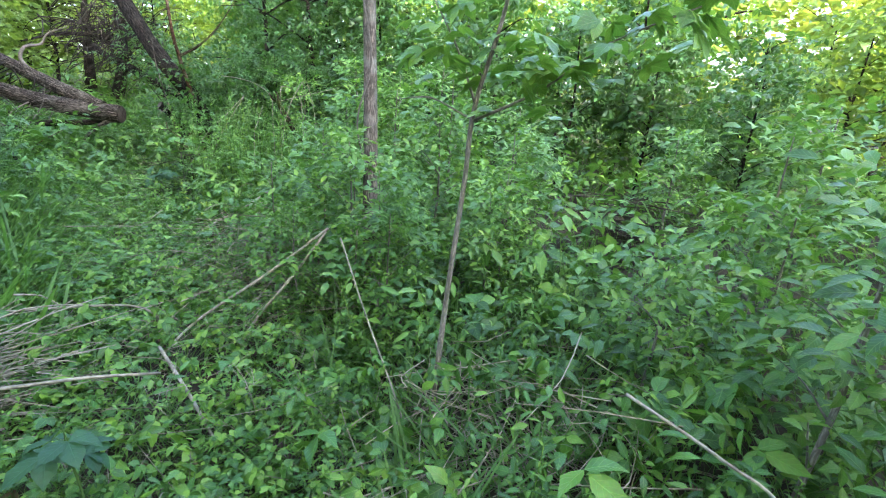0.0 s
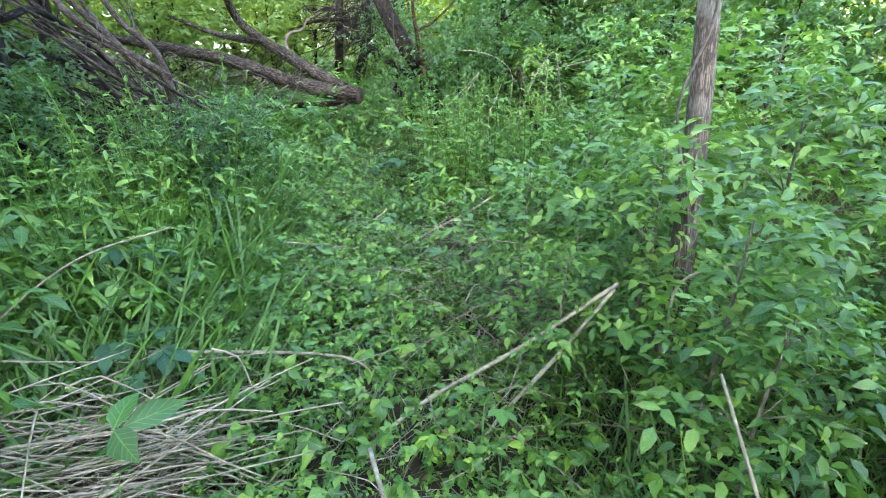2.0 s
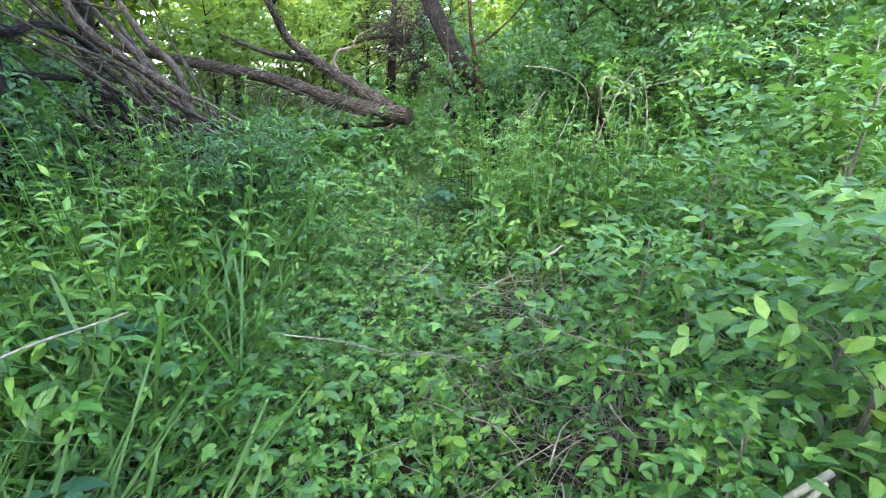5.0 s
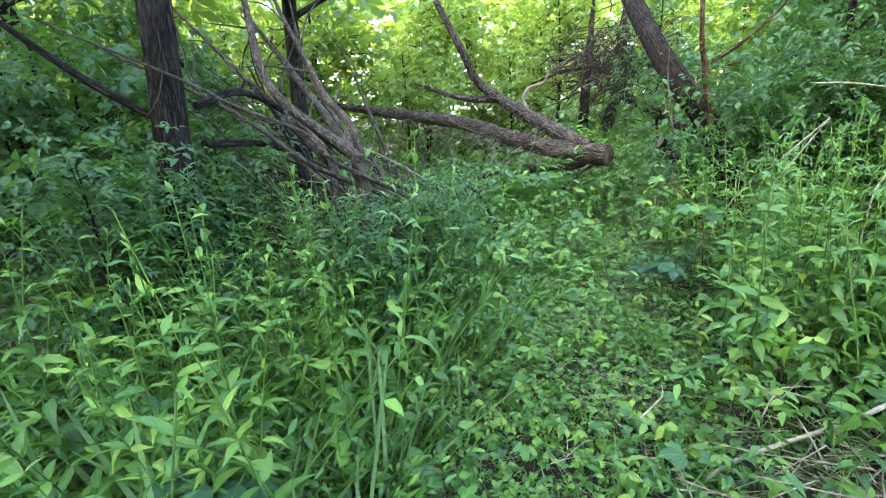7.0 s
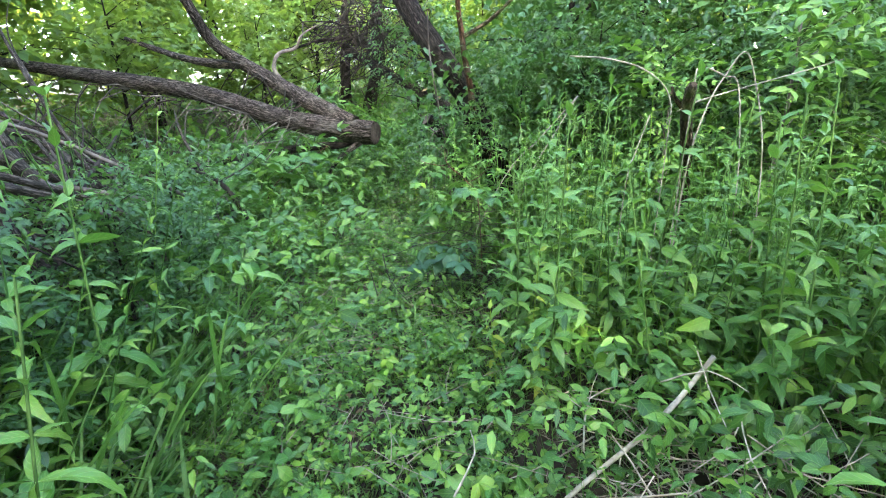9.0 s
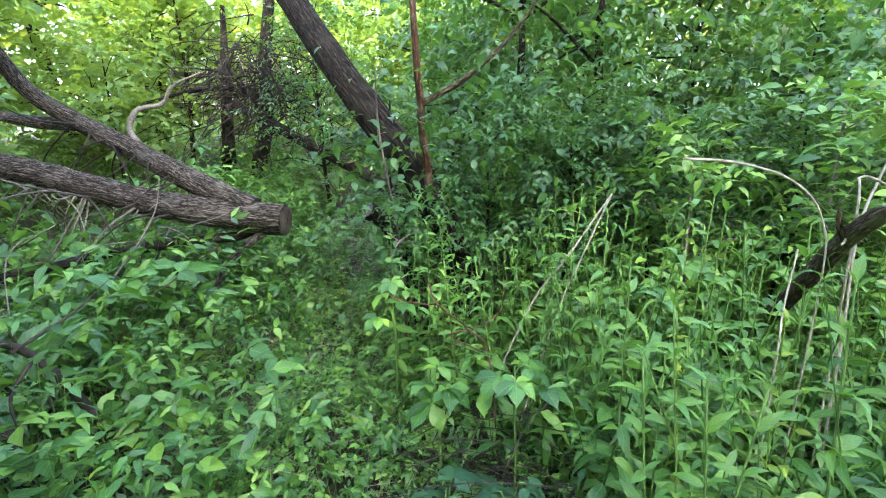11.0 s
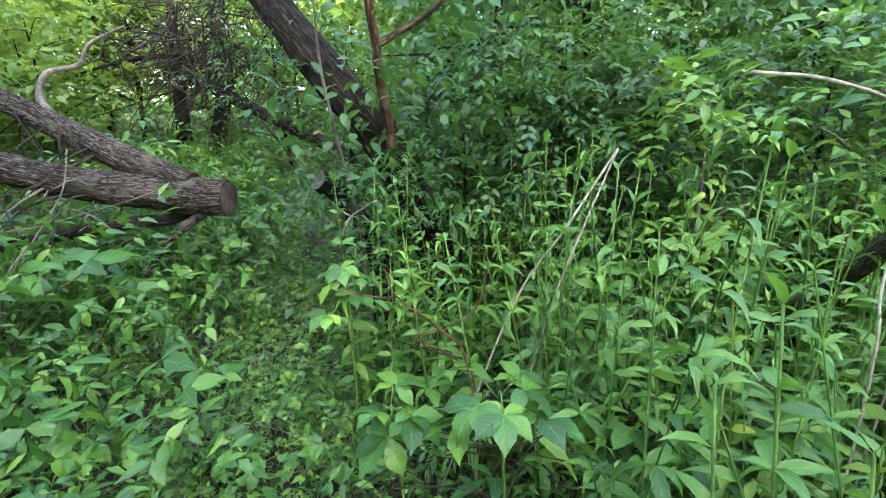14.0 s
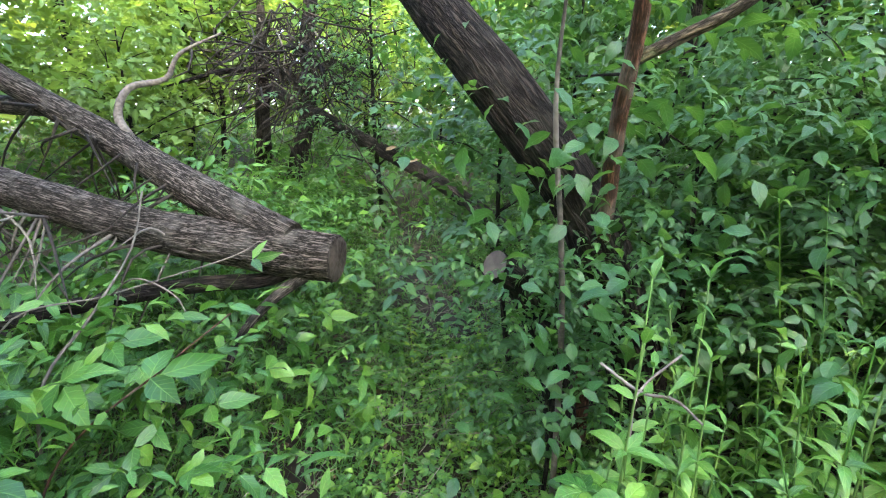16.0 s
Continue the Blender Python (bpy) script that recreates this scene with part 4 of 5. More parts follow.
# ---------------------------------------------------------------- dry stalks and sticks
STALKS = [
    ("stick", "pale bent dry stalk lying over low plants", [(-0.98, 3.30, 0.60), (-1.30, 3.0, 0.36), (-1.66, 2.70, 0.12), (-1.85, 2.52, -0.1)], 0.012),
    ("stick", "pale dry stalk leaning among low plants", [(-0.99, 3.28, 0.58), (-1.15, 3.05, 0.34), (-1.33, 2.80, 0.10), (-1.42, 2.7, -0.1)], 0.011),
    ("dry_stalk", "long straight straw-coloured dry stalk", [(-0.67, 2.41, 0.82), (-0.5, 2.2, 0.5), (-0.3, 1.97, 0.15), (-0.2, 1.86, -0.12)], 0.007),
    ("stick", "short weathered stick on the ground plants", [(-1.72, 2.42, 0.10), (-1.4, 2.12, 0.05), (-1.10, 1.83, -0.02)], 0.011),
    ("stick", "grey straight stick lying flat on plants", [(-3.0, 2.2, 0.26), (-2.78, 2.36, 0.25), (-2.15, 2.82, 0.14), (-2.0, 2.92, -0.08)], 0.010),
    ("dry_stalk", "pale dry stalk rising from straw", [(-3.6, 1.8, -0.1), (-3.5, 1.9, 0.25), (-3.24, 2.28, 0.62), (-3.09, 2.7, 0.70)], 0.009),
    ("stick", "grey crooked stick lying on straw", [(-2.35, 1.55, -0.06), (-2.14, 1.65, 0.24), (-1.75, 1.82, 0.28), (-1.42, 1.98, 0.24)], 0.012),
    ("dry_stalk", "bent dry stalk beside a slender trunk", [(-0.78, 3.17, -0.1), (-0.76, 3.19, 0.44), (-0.74, 3.28, 0.67), (-0.54, 3.43, 0.73), (-0.35, 3.5, 0.66)], 0.011),
    ("stick", "pale broken stick among low shrubs", [(0.52, 1.5, 0.62), (0.75, 1.3, 0.55), (0.92, 1.16, 0.45), (1.3, 0.85, -0.08)], 0.007),
    ("stick", "pale split branch lying beside tall herbs", [(-2.27, 5.44, 0.36), (-2.45, 5.1, 0.22), (-2.72, 4.72, 0.06), (-2.85, 4.5, -0.1)], 0.013),
    ("dry_stalk", "arching pale dry stalk over tall herbs", [(-3.16, 6.37, 1.62), (-2.96, 6.45, 1.60), (-2.75, 6.52, 1.53), (-2.61, 6.57, 1.38), (-2.59, 6.54, 1.1), (-2.60, 6.56, -0.1)], 0.007),
    ("dry_stalk", "upright pale dry stalk among tall herbs", [(-2.70, 6.51, 1.28), (-2.75, 6.43, 1.07), (-2.78, 6.35, 0.86), (-2.8, 6.3, -0.1)], 0.006),
    ("dry_stalk", "sharply bent pale dry stalk beside mossy stub", [(-2.47, 6.50, -0.1), (-2.47, 6.56, 0.88), (-2.41, 6.71, 1.29), (-2.33, 6.80, 1.49), (-2.24, 6.87, 1.62), (-2.16, 6.84, 1.43), (-2.09, 6.76, 1.14), (-2.06, 6.67, 0.82), (-2.05, 6.6, 0.4)], 0.008),
    ("dry_stalk", "folded pale dry stalk beside mossy stub", [(-2.5, 6.5, -0.1), (-2.49, 6.59, 1.34), (-2.47, 6.66, 1.53), (-2.34, 6.69, 1.49), (-2.26, 6.70, 1.43), (-2.20, 6.58, 1.01), (-2.18, 6.5, 0.6)], 0.007),
    ("dry_stalk", "slanting pale dry stalk resting on the stub", [(-2.56, 6.52, 1.30), (-2.44, 6.62, 1.36), (-1.93, 6.82, 1.51), (-1.77, 6.89, 1.56)], 0.006),
    ("dry_stalk", "pale dry stalk snapped into a narrow fold", [(-3.28, 7.27, 1.37), (-3.50, 7.05, 1.07), (-3.72, 6.83, 0.77), (-4.05, 6.45, -0.1)], 0.008),
    ("dry_stalk", "pale dry stalk snapped into a narrow fold", [(-3.28, 7.27, 1.37), (-3.42, 7.10, 1.07), (-3.56, 6.93, 0.74), (-3.8, 6.65, -0.1)], 0.007),
    ("twig", "pale forked twig lying over broad leaves", [(-4.55, 7.17, 1.13), (-4.46, 7.13, 1.09), (-4.39, 7.10, 1.10), (-4.34, 7.05, 1.08)], 0.007),
    ("twig", "pale crooked twig rising through leaves", [(-4.36, 7.23, 1.15), (-4.46, 7.13, 1.09), (-4.48, 7.05, 1.02)], 0.006),
    ("twig", "forked dead brown branch leaning through herbs", [(-3.80, 6.62, -0.1), (-3.86, 6.66, 0.62), (-3.97, 6.68, 0.77), (-4.13, 6.69, 0.89), (-4.20, 6.78, 0.97)], 0.008),
    ("twig", "side shoot of a forked dead brown branch", [(-4.13, 6.69, 0.89), (-4.20, 6.72, 0.87), (-4.34, 6.72, 0.885), (-4.40, 6.74, 0.90)], 0.006),
    ("twig", "curved dead brown shoot under tall herbs", [(-3.88, 6.66, 0.66), (-4.06, 6.66, 0.74), (-3.93, 6.71, 0.77), (-3.83, 6.74, 0.85), (-3.80, 6.76, 0.97)], 0.006),
    ("twig", "dead grey branch standing before the fallen log", [(-6.75, 7.15, -0.1), (-6.79, 7.24, 0.56), (-6.80, 7.53, 0.83), (-6.83, 7.81, 1.08), (-6.89, 7.98, 1.35)], 0.013),
    ("twig", "dead brown branch lying on leaves", [(-6.6, 6.9, -0.1), (-6.49, 7.09, 0.44), (-6.29, 7.43, 0.69), (-6.15, 7.7, 0.85)], 0.009),
    ("twig", "curled pale twig before the fallen log", [(-6.81, 7.65, 0.89), (-6.64, 7.63, 0.99), (-6.54, 7.65, 0.98), (-6.42, 7.66, 0.92), (-6.37, 7.66, 0.84)], 0.008),
    ("twig", "thin dead branch leaning on the log", [(-7.4, 7.25, -0.1), (-7.21, 7.38, 0.75), (-6.81, 7.65, 0.89), (-6.43, 8.02, 1.0), (-6.35, 8.2, 1.06)], 0.008),
    ("twig", "bent grey branch beside the path plants", [(-7.7, 6.9, -0.1), (-7.63, 7.01, 1.14), (-7.51, 7.18, 1.27), (-7.26, 7.38, 1.32)], 0.014),
    ("twig", "arched dry stem over low leaves", [(-6.84, 6.6, -0.1), (-6.84, 6.61, 0.62), (-6.84, 6.69, 1.01), (-6.68, 6.88, 1.16)], 0.008),
    ("twig", "fallen grey stick on low leaves", [(-7.0, 6.5, 0.0), (-6.80, 6.44, 0.55), (-6.31, 6.34, 0.52), (-6.2, 6.3, 0.1)], 0.012),
]
for k, (name, label, pts, rad) in enumerate(STALKS):
    rad *= 0.55 if name == "twig" else 0.62 if name == "dry_stalk" else 0.8
    ob = tube(name, pts, (rad, rad, rad * 0.9, rad * 0.7), DRY_STALK if name != "twig" else RED_BARK if "brown" in label else GREY_TWIG, segs=8, steps=6, rough=0.12, seed=200 + k)
    tagged(ob, label, "stick" if name != "dry_stalk" else "stalk")

# straw heap, brush heap and scattered dead stems
def straws(name, n, centre, spread, length, lift, material, seed, rad=0.0022, aim=None):
    r = np.random.default_rng(seed)
    parts = []
    for _ in range(n):
        c = np.array(centre) + r.normal(0, 1, 3) * np.array(spread)
        c[2] = float(gz(c[0], c[1])) + abs(r.normal(0, lift)) + 0.01
        a = r.uniform(0, 2 * np.pi) if aim is None else aim + r.normal(0, 0.5)
        L = length * r.uniform(0.4, 1.3)
        d = np.array((math.cos(a) * L, math.sin(a) * L, r.normal(0.05, 0.14) * L))
        parts.append(thin_stem([c - d / 2, c + r.normal(0, 0.03, 3), c + d / 2], rad * r.uniform(0.6, 1.5), rad * 0.6, 2))
    V, F = merge(parts)
    V[:, 2] = np.maximum(V[:, 2], gz(V[:, 0], V[:, 1]) + 0.004)
    return link(name, tri_mesh(name, V, F), material)


tagged(straws("straw_heap", 420, (-2.62, 1.85, 0), (0.26, 0.20, 0.1), 0.75, 0.20, STRAW, 301, 0.0044, aim=0.5), "flattened heap of pale dry grass straw", "straw", kind="stuff")
tagged(straws("brush_heap", 170, (1.76, 5.15, 0), (0.28, 0.22, 0.1), 0.75, 0.30, HEAP_BARK, 302, 0.007), "tangled heap of grey dead brushwood", "brushwood", kind="stuff")
tagged(straws("dead_stems", 220, (0.15, 1.95, 0), (0.35, 0.25, 0.1), 0.55, 0.22, STRAW, 303, 0.003), "dry dead stems round the foot of a sapling", "dead stems", kind="stuff")
tagged(straws("dead_stems", 340, (-1.65, 3.75, 0), (0.42, 0.5, 0.1), 0.5, 0.20, STRAW, 308, 0.0035), "patch of dry stems and bare litter", "dead stems", kind="stuff")
tagged(straws("dead_stems", 160, (-2.25, 5.0, 0), (0.3, 0.3, 0.1), 0.5, 0.20, STRAW, 309, 0.0035), "dry brown stems under tall herbs", "dead stems", kind="stuff")
tagged(straws("dead_stems", 130, (-3.85, 6.35, 0), (0.22, 0.28, 0.1), 0.55, 0.3, TWIG, 310, 0.003), "tangle of thin brown twigs under leaves", "dead stems", kind="stuff")
P = places(2600, -8, 3, 0, 12, lambda x, y, q: trail_distance(x, y)[0] < 1.9, 304)
r = np.random.default_rng(305)
parts = []
for p in P:
    a, L = r.uniform(0, 6.28), r.uniform(0.12, 0.5)
    e = p + np.array((math.cos(a) * L, math.sin(a) * L, r.uniform(0.02, 0.35) * L))
    h = (0, 0, r.uniform(0.03, 0.26))
    parts.append(thin_stem([p + h, (p + e) / 2 + h + r.normal(0, 0.015, 3), e + h], 0.0022, 0.0012, 2))
V, F = merge(parts)
tagged(link("dry_grass", tri_mesh("dry_grass", V, F), STRAW), "scattered dry straw stems caught in the plants", "dry grass", kind="stuff")
P = places(2600, -9, 4, -1, 13, lambda x, y, q: trail_distance(x, y)[0] < 3.5, 306)
tagged(scattered("leaf_litter", [moved(leaf(0.06, 0.04, 2, 0.4, 0.3), (0, 0, 0.02), (8, 0, 0)), moved(leaf(0.08, 0.045, 3, 0.5, 0.5), (0, 0, 0.03), (-6, 8, 0))], P, r.uniform(0.7, 1.4, len(P)), LITTER, 12, 307), "brown curled dead leaves on the soil", "leaf litter", kind="stuff")

# ---------------------------------------------------------------- herbs
def in_right_bed(x, y):
    """The bed of tall herbs round the mossy stub."""
    return (x > -4.3) & (x < -0.6) & (y > 5.2 + 0.25 * np.abs(x + 2.6)) & (y < 9.2)


def in_left_bed(x, y):
    """Tall grass and herbs before the heap of branches."""
    return (x > -6.0) & (x < -3.0) & (y > 1.4) & (y < 5.2)


LANCE = [tri_mesh("leaf", *leaf(s, s * w, 9, f, d, 0.36, 0.012)) for s, w, f, d in ((0.17, 0.26, 0.35, 0.35), (0.195, 0.23, 0.25, 0.7), (0.15, 0.29, 0.3, 0.2), (0.18, 0.25, 0.45, 0.95), (0.135, 0.28, 0.2, 0.5))]
for me in LANCE:
    me.materials.append(HERB_LEAF)


def tall_herb(seed, height, pairs):
    pts, spots = leafy_stem(seed, height, pairs, twist=88, lean=0.07, first=0.22)
    root = tube("tall_herb", pts, (0.0042, 0.0034, 0.002), STEM_GREEN, segs=6, steps=5, seed=seed)
    for k, (p, rot, s) in enumerate(spots):
        ob = link("leaf", LANCE[(k * 3 + seed + k // 4) % 5], None, root)
        ob.matrix_basis = pose(*p, *rot) @ Matrix.Diagonal((0.92 * s, 0.92 * s, 0.92 * s, 1))
    return root


HERBS = [tall_herb(401 + k, h, n) for k, (h, n) in enumerate(((1.05, 13), (0.9, 12), (1.15, 14), (0.8, 11)))]
r = np.random.default_rng(410)


def plant_out(spots, low, high, label, group, k0=0):
    for k, p in enumerate(spots):
        h = HERBS[(k + k0) % 4]
        s = r.uniform(low, high)
        m = pose(p[0], p[1], float(gz(p[0], p[1])) - 0.02, r.normal(0, 5), r.normal(0, 5), r.uniform(0, 360)) @ Matrix.Diagonal((s, s, s, 1))
        tagged(copy_thing(h, m), label, "herb", group)


def clear(x, y, d):
    return trail_distance(x, y)[0] > d


right_spots = places(66, -4.3, -1.2, 5.2, 7.4, lambda x, y, q: in_right_bed(x, y) & clear(x, y, 0.75), 411)
left_spots = places(40, -6.0, -3.2, 1.6, 5.4, lambda x, y, q: in_left_bed(x, y) & clear(x, y, 0.95), 412)
plant_out(right_spots, 1.1, 1.45, "tall green herb with narrow pointed leaves", "bed of tall herbs")
plant_out(left_spots, 1.15, 1.55, "tall green herb before dead branches", "herbs before the branch heap", 2)
near_spots = places(36, -4.6, -3.2, 6.7, 8.0, lambda x, y, q: (x > -4.6 + 0.3 * np.abs(7.2 - y)) & (np.hypot(x + 4.6, y - 6.1) > 0.85), 413)
plant_out(near_spots, 1.1, 1.4, "leafy green herb beside the shrubs", "herbs beside the forked tree", 1)
for k, (h, x, y) in enumerate(zip(HERBS, (-3.05, -2.95, -3.2, -2.7), (6.0, 5.6, 6.6, 5.9))):
    h.matrix_basis = pose(x, y, float(gz(x, y)) - 0.02, 0, 0, 40 * k)
    tagged(h, "tall green herb with narrow pointed leaves", "herb", "bed of tall herbs")

# the rest of the tall bed
BED = [herb_pair(430 + k, height=h, pairs=n, length=1.12 * L, width=0.25, lean=0.10, first=0.2, twist=88, droop=d) for k, (h, n, L, d) in enumerate(((1.05, 15, 0.125, 0.6), (0.9, 13, 0.115, 0.3), (1.15, 16, 0.13, 0.8), (0.85, 13, 0.105, 0.45), (1.0, 15, 0.12, 0.25)))]
P = places(470, -4.4, 0.2, 5.4, 9.2, lambda x, y, q: (x > -4.4) & (y > 5.6 + 0.25 * np.abs(x + 2.6)) & clear(x, y, 0.85) & (np.hypot(x + 4.6, y - 6.1) > 1.0), 431)
tagged(scattered("herb_bed", BED, P, rng.uniform(0.95, 1.4, len(P)), HERB_LEAF, 6, 432), "thick stand of green pointed-leaved herbs", "herbs", kind="stuff")
P = places(250, -5.6, -3.4, 2.2, 5.4, lambda x, y, q: clear(x, y, 1.1), 433)
tagged(scattered("herb_bed", BED, P, rng.uniform(0.95, 1.4, len(P)), HERB_LEAF, 6, 434), "thick stand of green herbs before dead branches", "herbs", kind="stuff")
# low cover
PATH_LOWS = [low_plant(500, 3, 7, 0.13, 0.038, 3, 0.55), low_plant(501, 3, 6, 0.16, 0.034, 5, 0.5), low_plant(502, 3, 8, 0.11, 0.045, 3, 0.42), low_plant(503, 3, 5, 0.18, 0.05, 3, 0.6), low_plant(504, 3, 6, 0.15, 0.03, 1)]
LOWS = [low_plant(510, 4, 6, 0.30, 0.078, 3, 0.46), low_plant(511, 3, 6, 0.36, 0.07, 3, 0.38), low_plant(512, 3, 6, 0.28, 0.055, 5, 0.40), low_plant(513, 3, 5, 0.34, 0.05, 7, 0.36), low_plant(514, 4, 7, 0.24, 0.062, 3, 0.52),
        low_plant(515, 3, 7, 0.38, 0.058, 5, 0.36), low_plant(516, 4, 6, 0.30, 0.046, 1), low_plant(517, 3, 8, 0.20, 0.06, 3, 0.42)]
LOWS_FAR = [low_plant(520 + k, 2, 6, 0.26, 0.075, 3, 0.5) for k in range(4)]
BARE = ((-2.62, 1.85, 0.5), (-1.6, 3.7, 0.32), (-2.25, 5.0, 0.25), (0.15, 1.95, 0.25))


def open_soil(x, y):
    """Patches of straw and dead stems that few plants grow over."""
    out = np.zeros(np.shape(x), bool)
    for bx, by, br in BARE:
        out |= np.hypot(x - bx, y - by) < br
    return out


def cover_keep(x, y, q):
    d, s = trail_distance(x, y)
    return (d > 0.28) & (d < 3.2) & (q < np.clip(1.3 - 0.30 * d, 0.15, 1)) & (~open_soil(x, y) | (q < 0.12))


P = places(2500, -7, 3, 0, 9.5, lambda x, y, q: (trail_distance(x, y)[0] < np.where(y > 4.5, 0.6, 0.9)) & (~open_soil(x, y) | (q < 0.25)), 529)
tagged(scattered("path_plants", PATH_LOWS, P, rng.uniform(0.7, 1.5, len(P)), LOW_LEAF, 14, 528), "small creeping green plants over the trodden path", "ground cover", kind="stuff")
P = places(4500, -9, 4, -3.5, 13, cover_keep, 530)
d, s = trail_distance(P[:, 0], P[:, 1])
size = rng.choice((0.6, 0.8, 1.0, 1.25, 1.5), len(P)) * rng.uniform(0.85, 1.15, len(P)) * np.clip(0.55 + 0.5 * d, 0.7, 1.5) * np.where((P[:, 1] > 4.5) & (s < 0), 1.3, 1.0)
tagged(scattered("ground_cover", LOWS, P, size, LOW_LEAF, 14, 531), "dense low green plants with three-part leaves", "ground cover", kind="stuff")
P = places(2900, -20, 12, -4, 22, lambda x, y, q: (trail_distance(x, y)[0] > 2.6) | (y > 11.5), 532)
tagged(scattered("undergrowth", LOWS_FAR, P, rng.uniform(1.5, 3.4, len(P)), LOW_LEAF, 14, 533), "dense green undergrowth away from the path", "undergrowth", kind="stuff")

# upright seedlings
MIDS = [herb_pair(540 + k, height=h, pairs=n, length=L, width=w, lean=0.12, first=0.3, n=3) for k, (h, n, L, w) in enumerate(((0.5, 7, 0.095, 0.36), (0.62, 8, 0.085, 0.32), (0.42, 6, 0.10, 0.42), (0.7, 9, 0.08, 0.30)))]
P = places(1500, -9, 4, 0, 13, lambda x, y, q: (trail_distance(x, y)[0] > 0.75) & (trail_distance(x, y)[0] < 3.4) & (q < 0.8), 545)
d, s = trail_distance(P[:, 0], P[:, 1])
tagged(scattered("seedlings", MIDS, P, rng.uniform(0.6, 1.15, len(P)) * np.clip(0.55 + 0.4 * d, 0.7, 1.2), HERB_LEAF, 9, 546), "upright green seedlings with oval leaves", "seedlings", kind="stuff")

# grass
TUFTS = [grass_tuft(560 + k, 13, L) for k, L in enumerate((0.55, 0.8, 0.65, 0.45))]
P1 = places(330, -5.6, -2.4, 1.6, 5.0, lambda x, y, q: clear(x, y, 0.8) & (trail_distance(x, y)[1] < 0), 565)
P2 = places(130, -1.3, 1.0, 1.0, 4.5, lambda x, y, q: clear(x, y, 0.6), 566)
P3 = places(420, -9, 3, 0, 12, lambda x, y, q: trail_distance(x, y)[0] < 1.3, 567)
P = np.vstack([P1, P2, P3])
size = np.concatenate([rng.uniform(0.9, 1.6, len(P1)), rng.uniform(0.6, 1.05, len(P2)), rng.uniform(0.35, 0.6, len(P3))])
tagged(scattered("grass", TUFTS, P, size, GRASS_LEAF, 8, 568), "long arching green grass blades", "grass", kind="stuff")
MEADOW = [grass_tuft(570 + k, 7, 0.7, 0.25) for k in range(3)]
P = places(900, -24, 12, -4, 26, lambda x, y, q: trail_distance(x, y)[0] > 4.5, 571)
tagged(scattered("meadow_grass", MEADOW, P, rng.uniform(0.8, 1.6, len(P)), GRASS_LEAF, 10, 572), "rough green grass between background bushes", "grass", kind="stuff")

# broad blue-green leaves in rosettes
BROAD = [tri_mesh("leaf", *palmate_leaf(s, 8, 575 + k)) for k, s in enumerate((0.13, 0.11, 0.15))]
for me in BROAD:
    me.materials.append(BLUE_LEAF)
r = np.random.default_rng(580)


GREEN_BROAD = [tri_mesh("leaf", *palmate_leaf(s, 8, 585 + k)) for k, s in enumerate((0.14, 0.12, 0.155))]
for me in GREEN_BROAD:
    me.materials.append(LOW_LEAF)


def broad_plant(x, y, z, count, reach, label, leaves=BROAD):
    g = float(gz(x, y))
    root = tube("broad_plant", [(x, y, g - 0.02), (x + 0.02, y, (g + z) / 2), (x, y, z)], (0.006, 0.005, 0.004), STEM_GREEN, segs=6, seed=int(abs(x * 100)))
    for k in range(count):
        a = k * 360 / count + r.normal(0, 14)
        rr = reach * r.uniform(0.3, 1.0)
        px, py, pz = x - math.sin(radians(a)) * rr, y + math.cos(radians(a)) * rr, z + r.normal(0, 0.05)
        tube("leaf_stalk", [(x, y, z - 0.02), ((x + px) / 2, (y + py) / 2, pz + 0.02), (px, py, pz)], (0.003, 0.0025, 0.002), STEM_GREEN, root, segs=4, steps=2, seed=k)
        ob = link("leaf", leaves[k % 3], None, root)
        ob.matrix_basis = pose(px, py, pz, r.normal(-12, 8), r.normal(0, 9), a)
    tagged(root, label, "broad-leaved plant")


broad_plant(-3.93, 6.0, 0.40, 7, 0.16, "plant with broad dark blue-green leaves beside the path")
broad_plant(-3.70, 5.95, 0.44, 5, 0.14, "broad dark leaves under tall herbs")
broad_plant(-1.36, 1.38, 0.34, 5, 0.08, "low plant with large blue-green leaves")
broad_plant(-2.75, 2.25, 0.36, 6, 0.14, "low plant with large dark green leaves")
broad_plant(-4.50, 7.05, 0.78, 7, 0.13, "plant with large green leaves under shrubs", GREEN_BROAD)
broad_plant(-3.72, 6.25, 0.80, 7, 0.15, "plant with large pointed green leaves over dry twigs", GREEN_BROAD)
broad_plant(-4.05, 6.3, 0.70, 5, 0.1, "plant with limp hanging green leaves", GREEN_BROAD)
broad_plant(-3.6, 2.8, 0.45, 6, 0.14, "broad dark leaves among grass")

# sprigs whose yellow leaf colour stands in for sun flecks
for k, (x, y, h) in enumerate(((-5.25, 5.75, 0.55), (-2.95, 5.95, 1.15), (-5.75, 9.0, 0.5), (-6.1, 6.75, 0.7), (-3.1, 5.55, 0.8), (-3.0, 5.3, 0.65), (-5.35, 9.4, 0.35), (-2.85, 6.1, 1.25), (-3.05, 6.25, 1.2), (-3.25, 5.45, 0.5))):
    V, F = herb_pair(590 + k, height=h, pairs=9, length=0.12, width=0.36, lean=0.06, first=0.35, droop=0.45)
    ob = link("yellow_sprig", tri_mesh("yellow_sprig", V, F), SUNFLECK_LEAF)
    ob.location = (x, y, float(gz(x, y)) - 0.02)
    tagged(ob, "sprig with sun flecks put into its yellow leaf colour", "sprig")

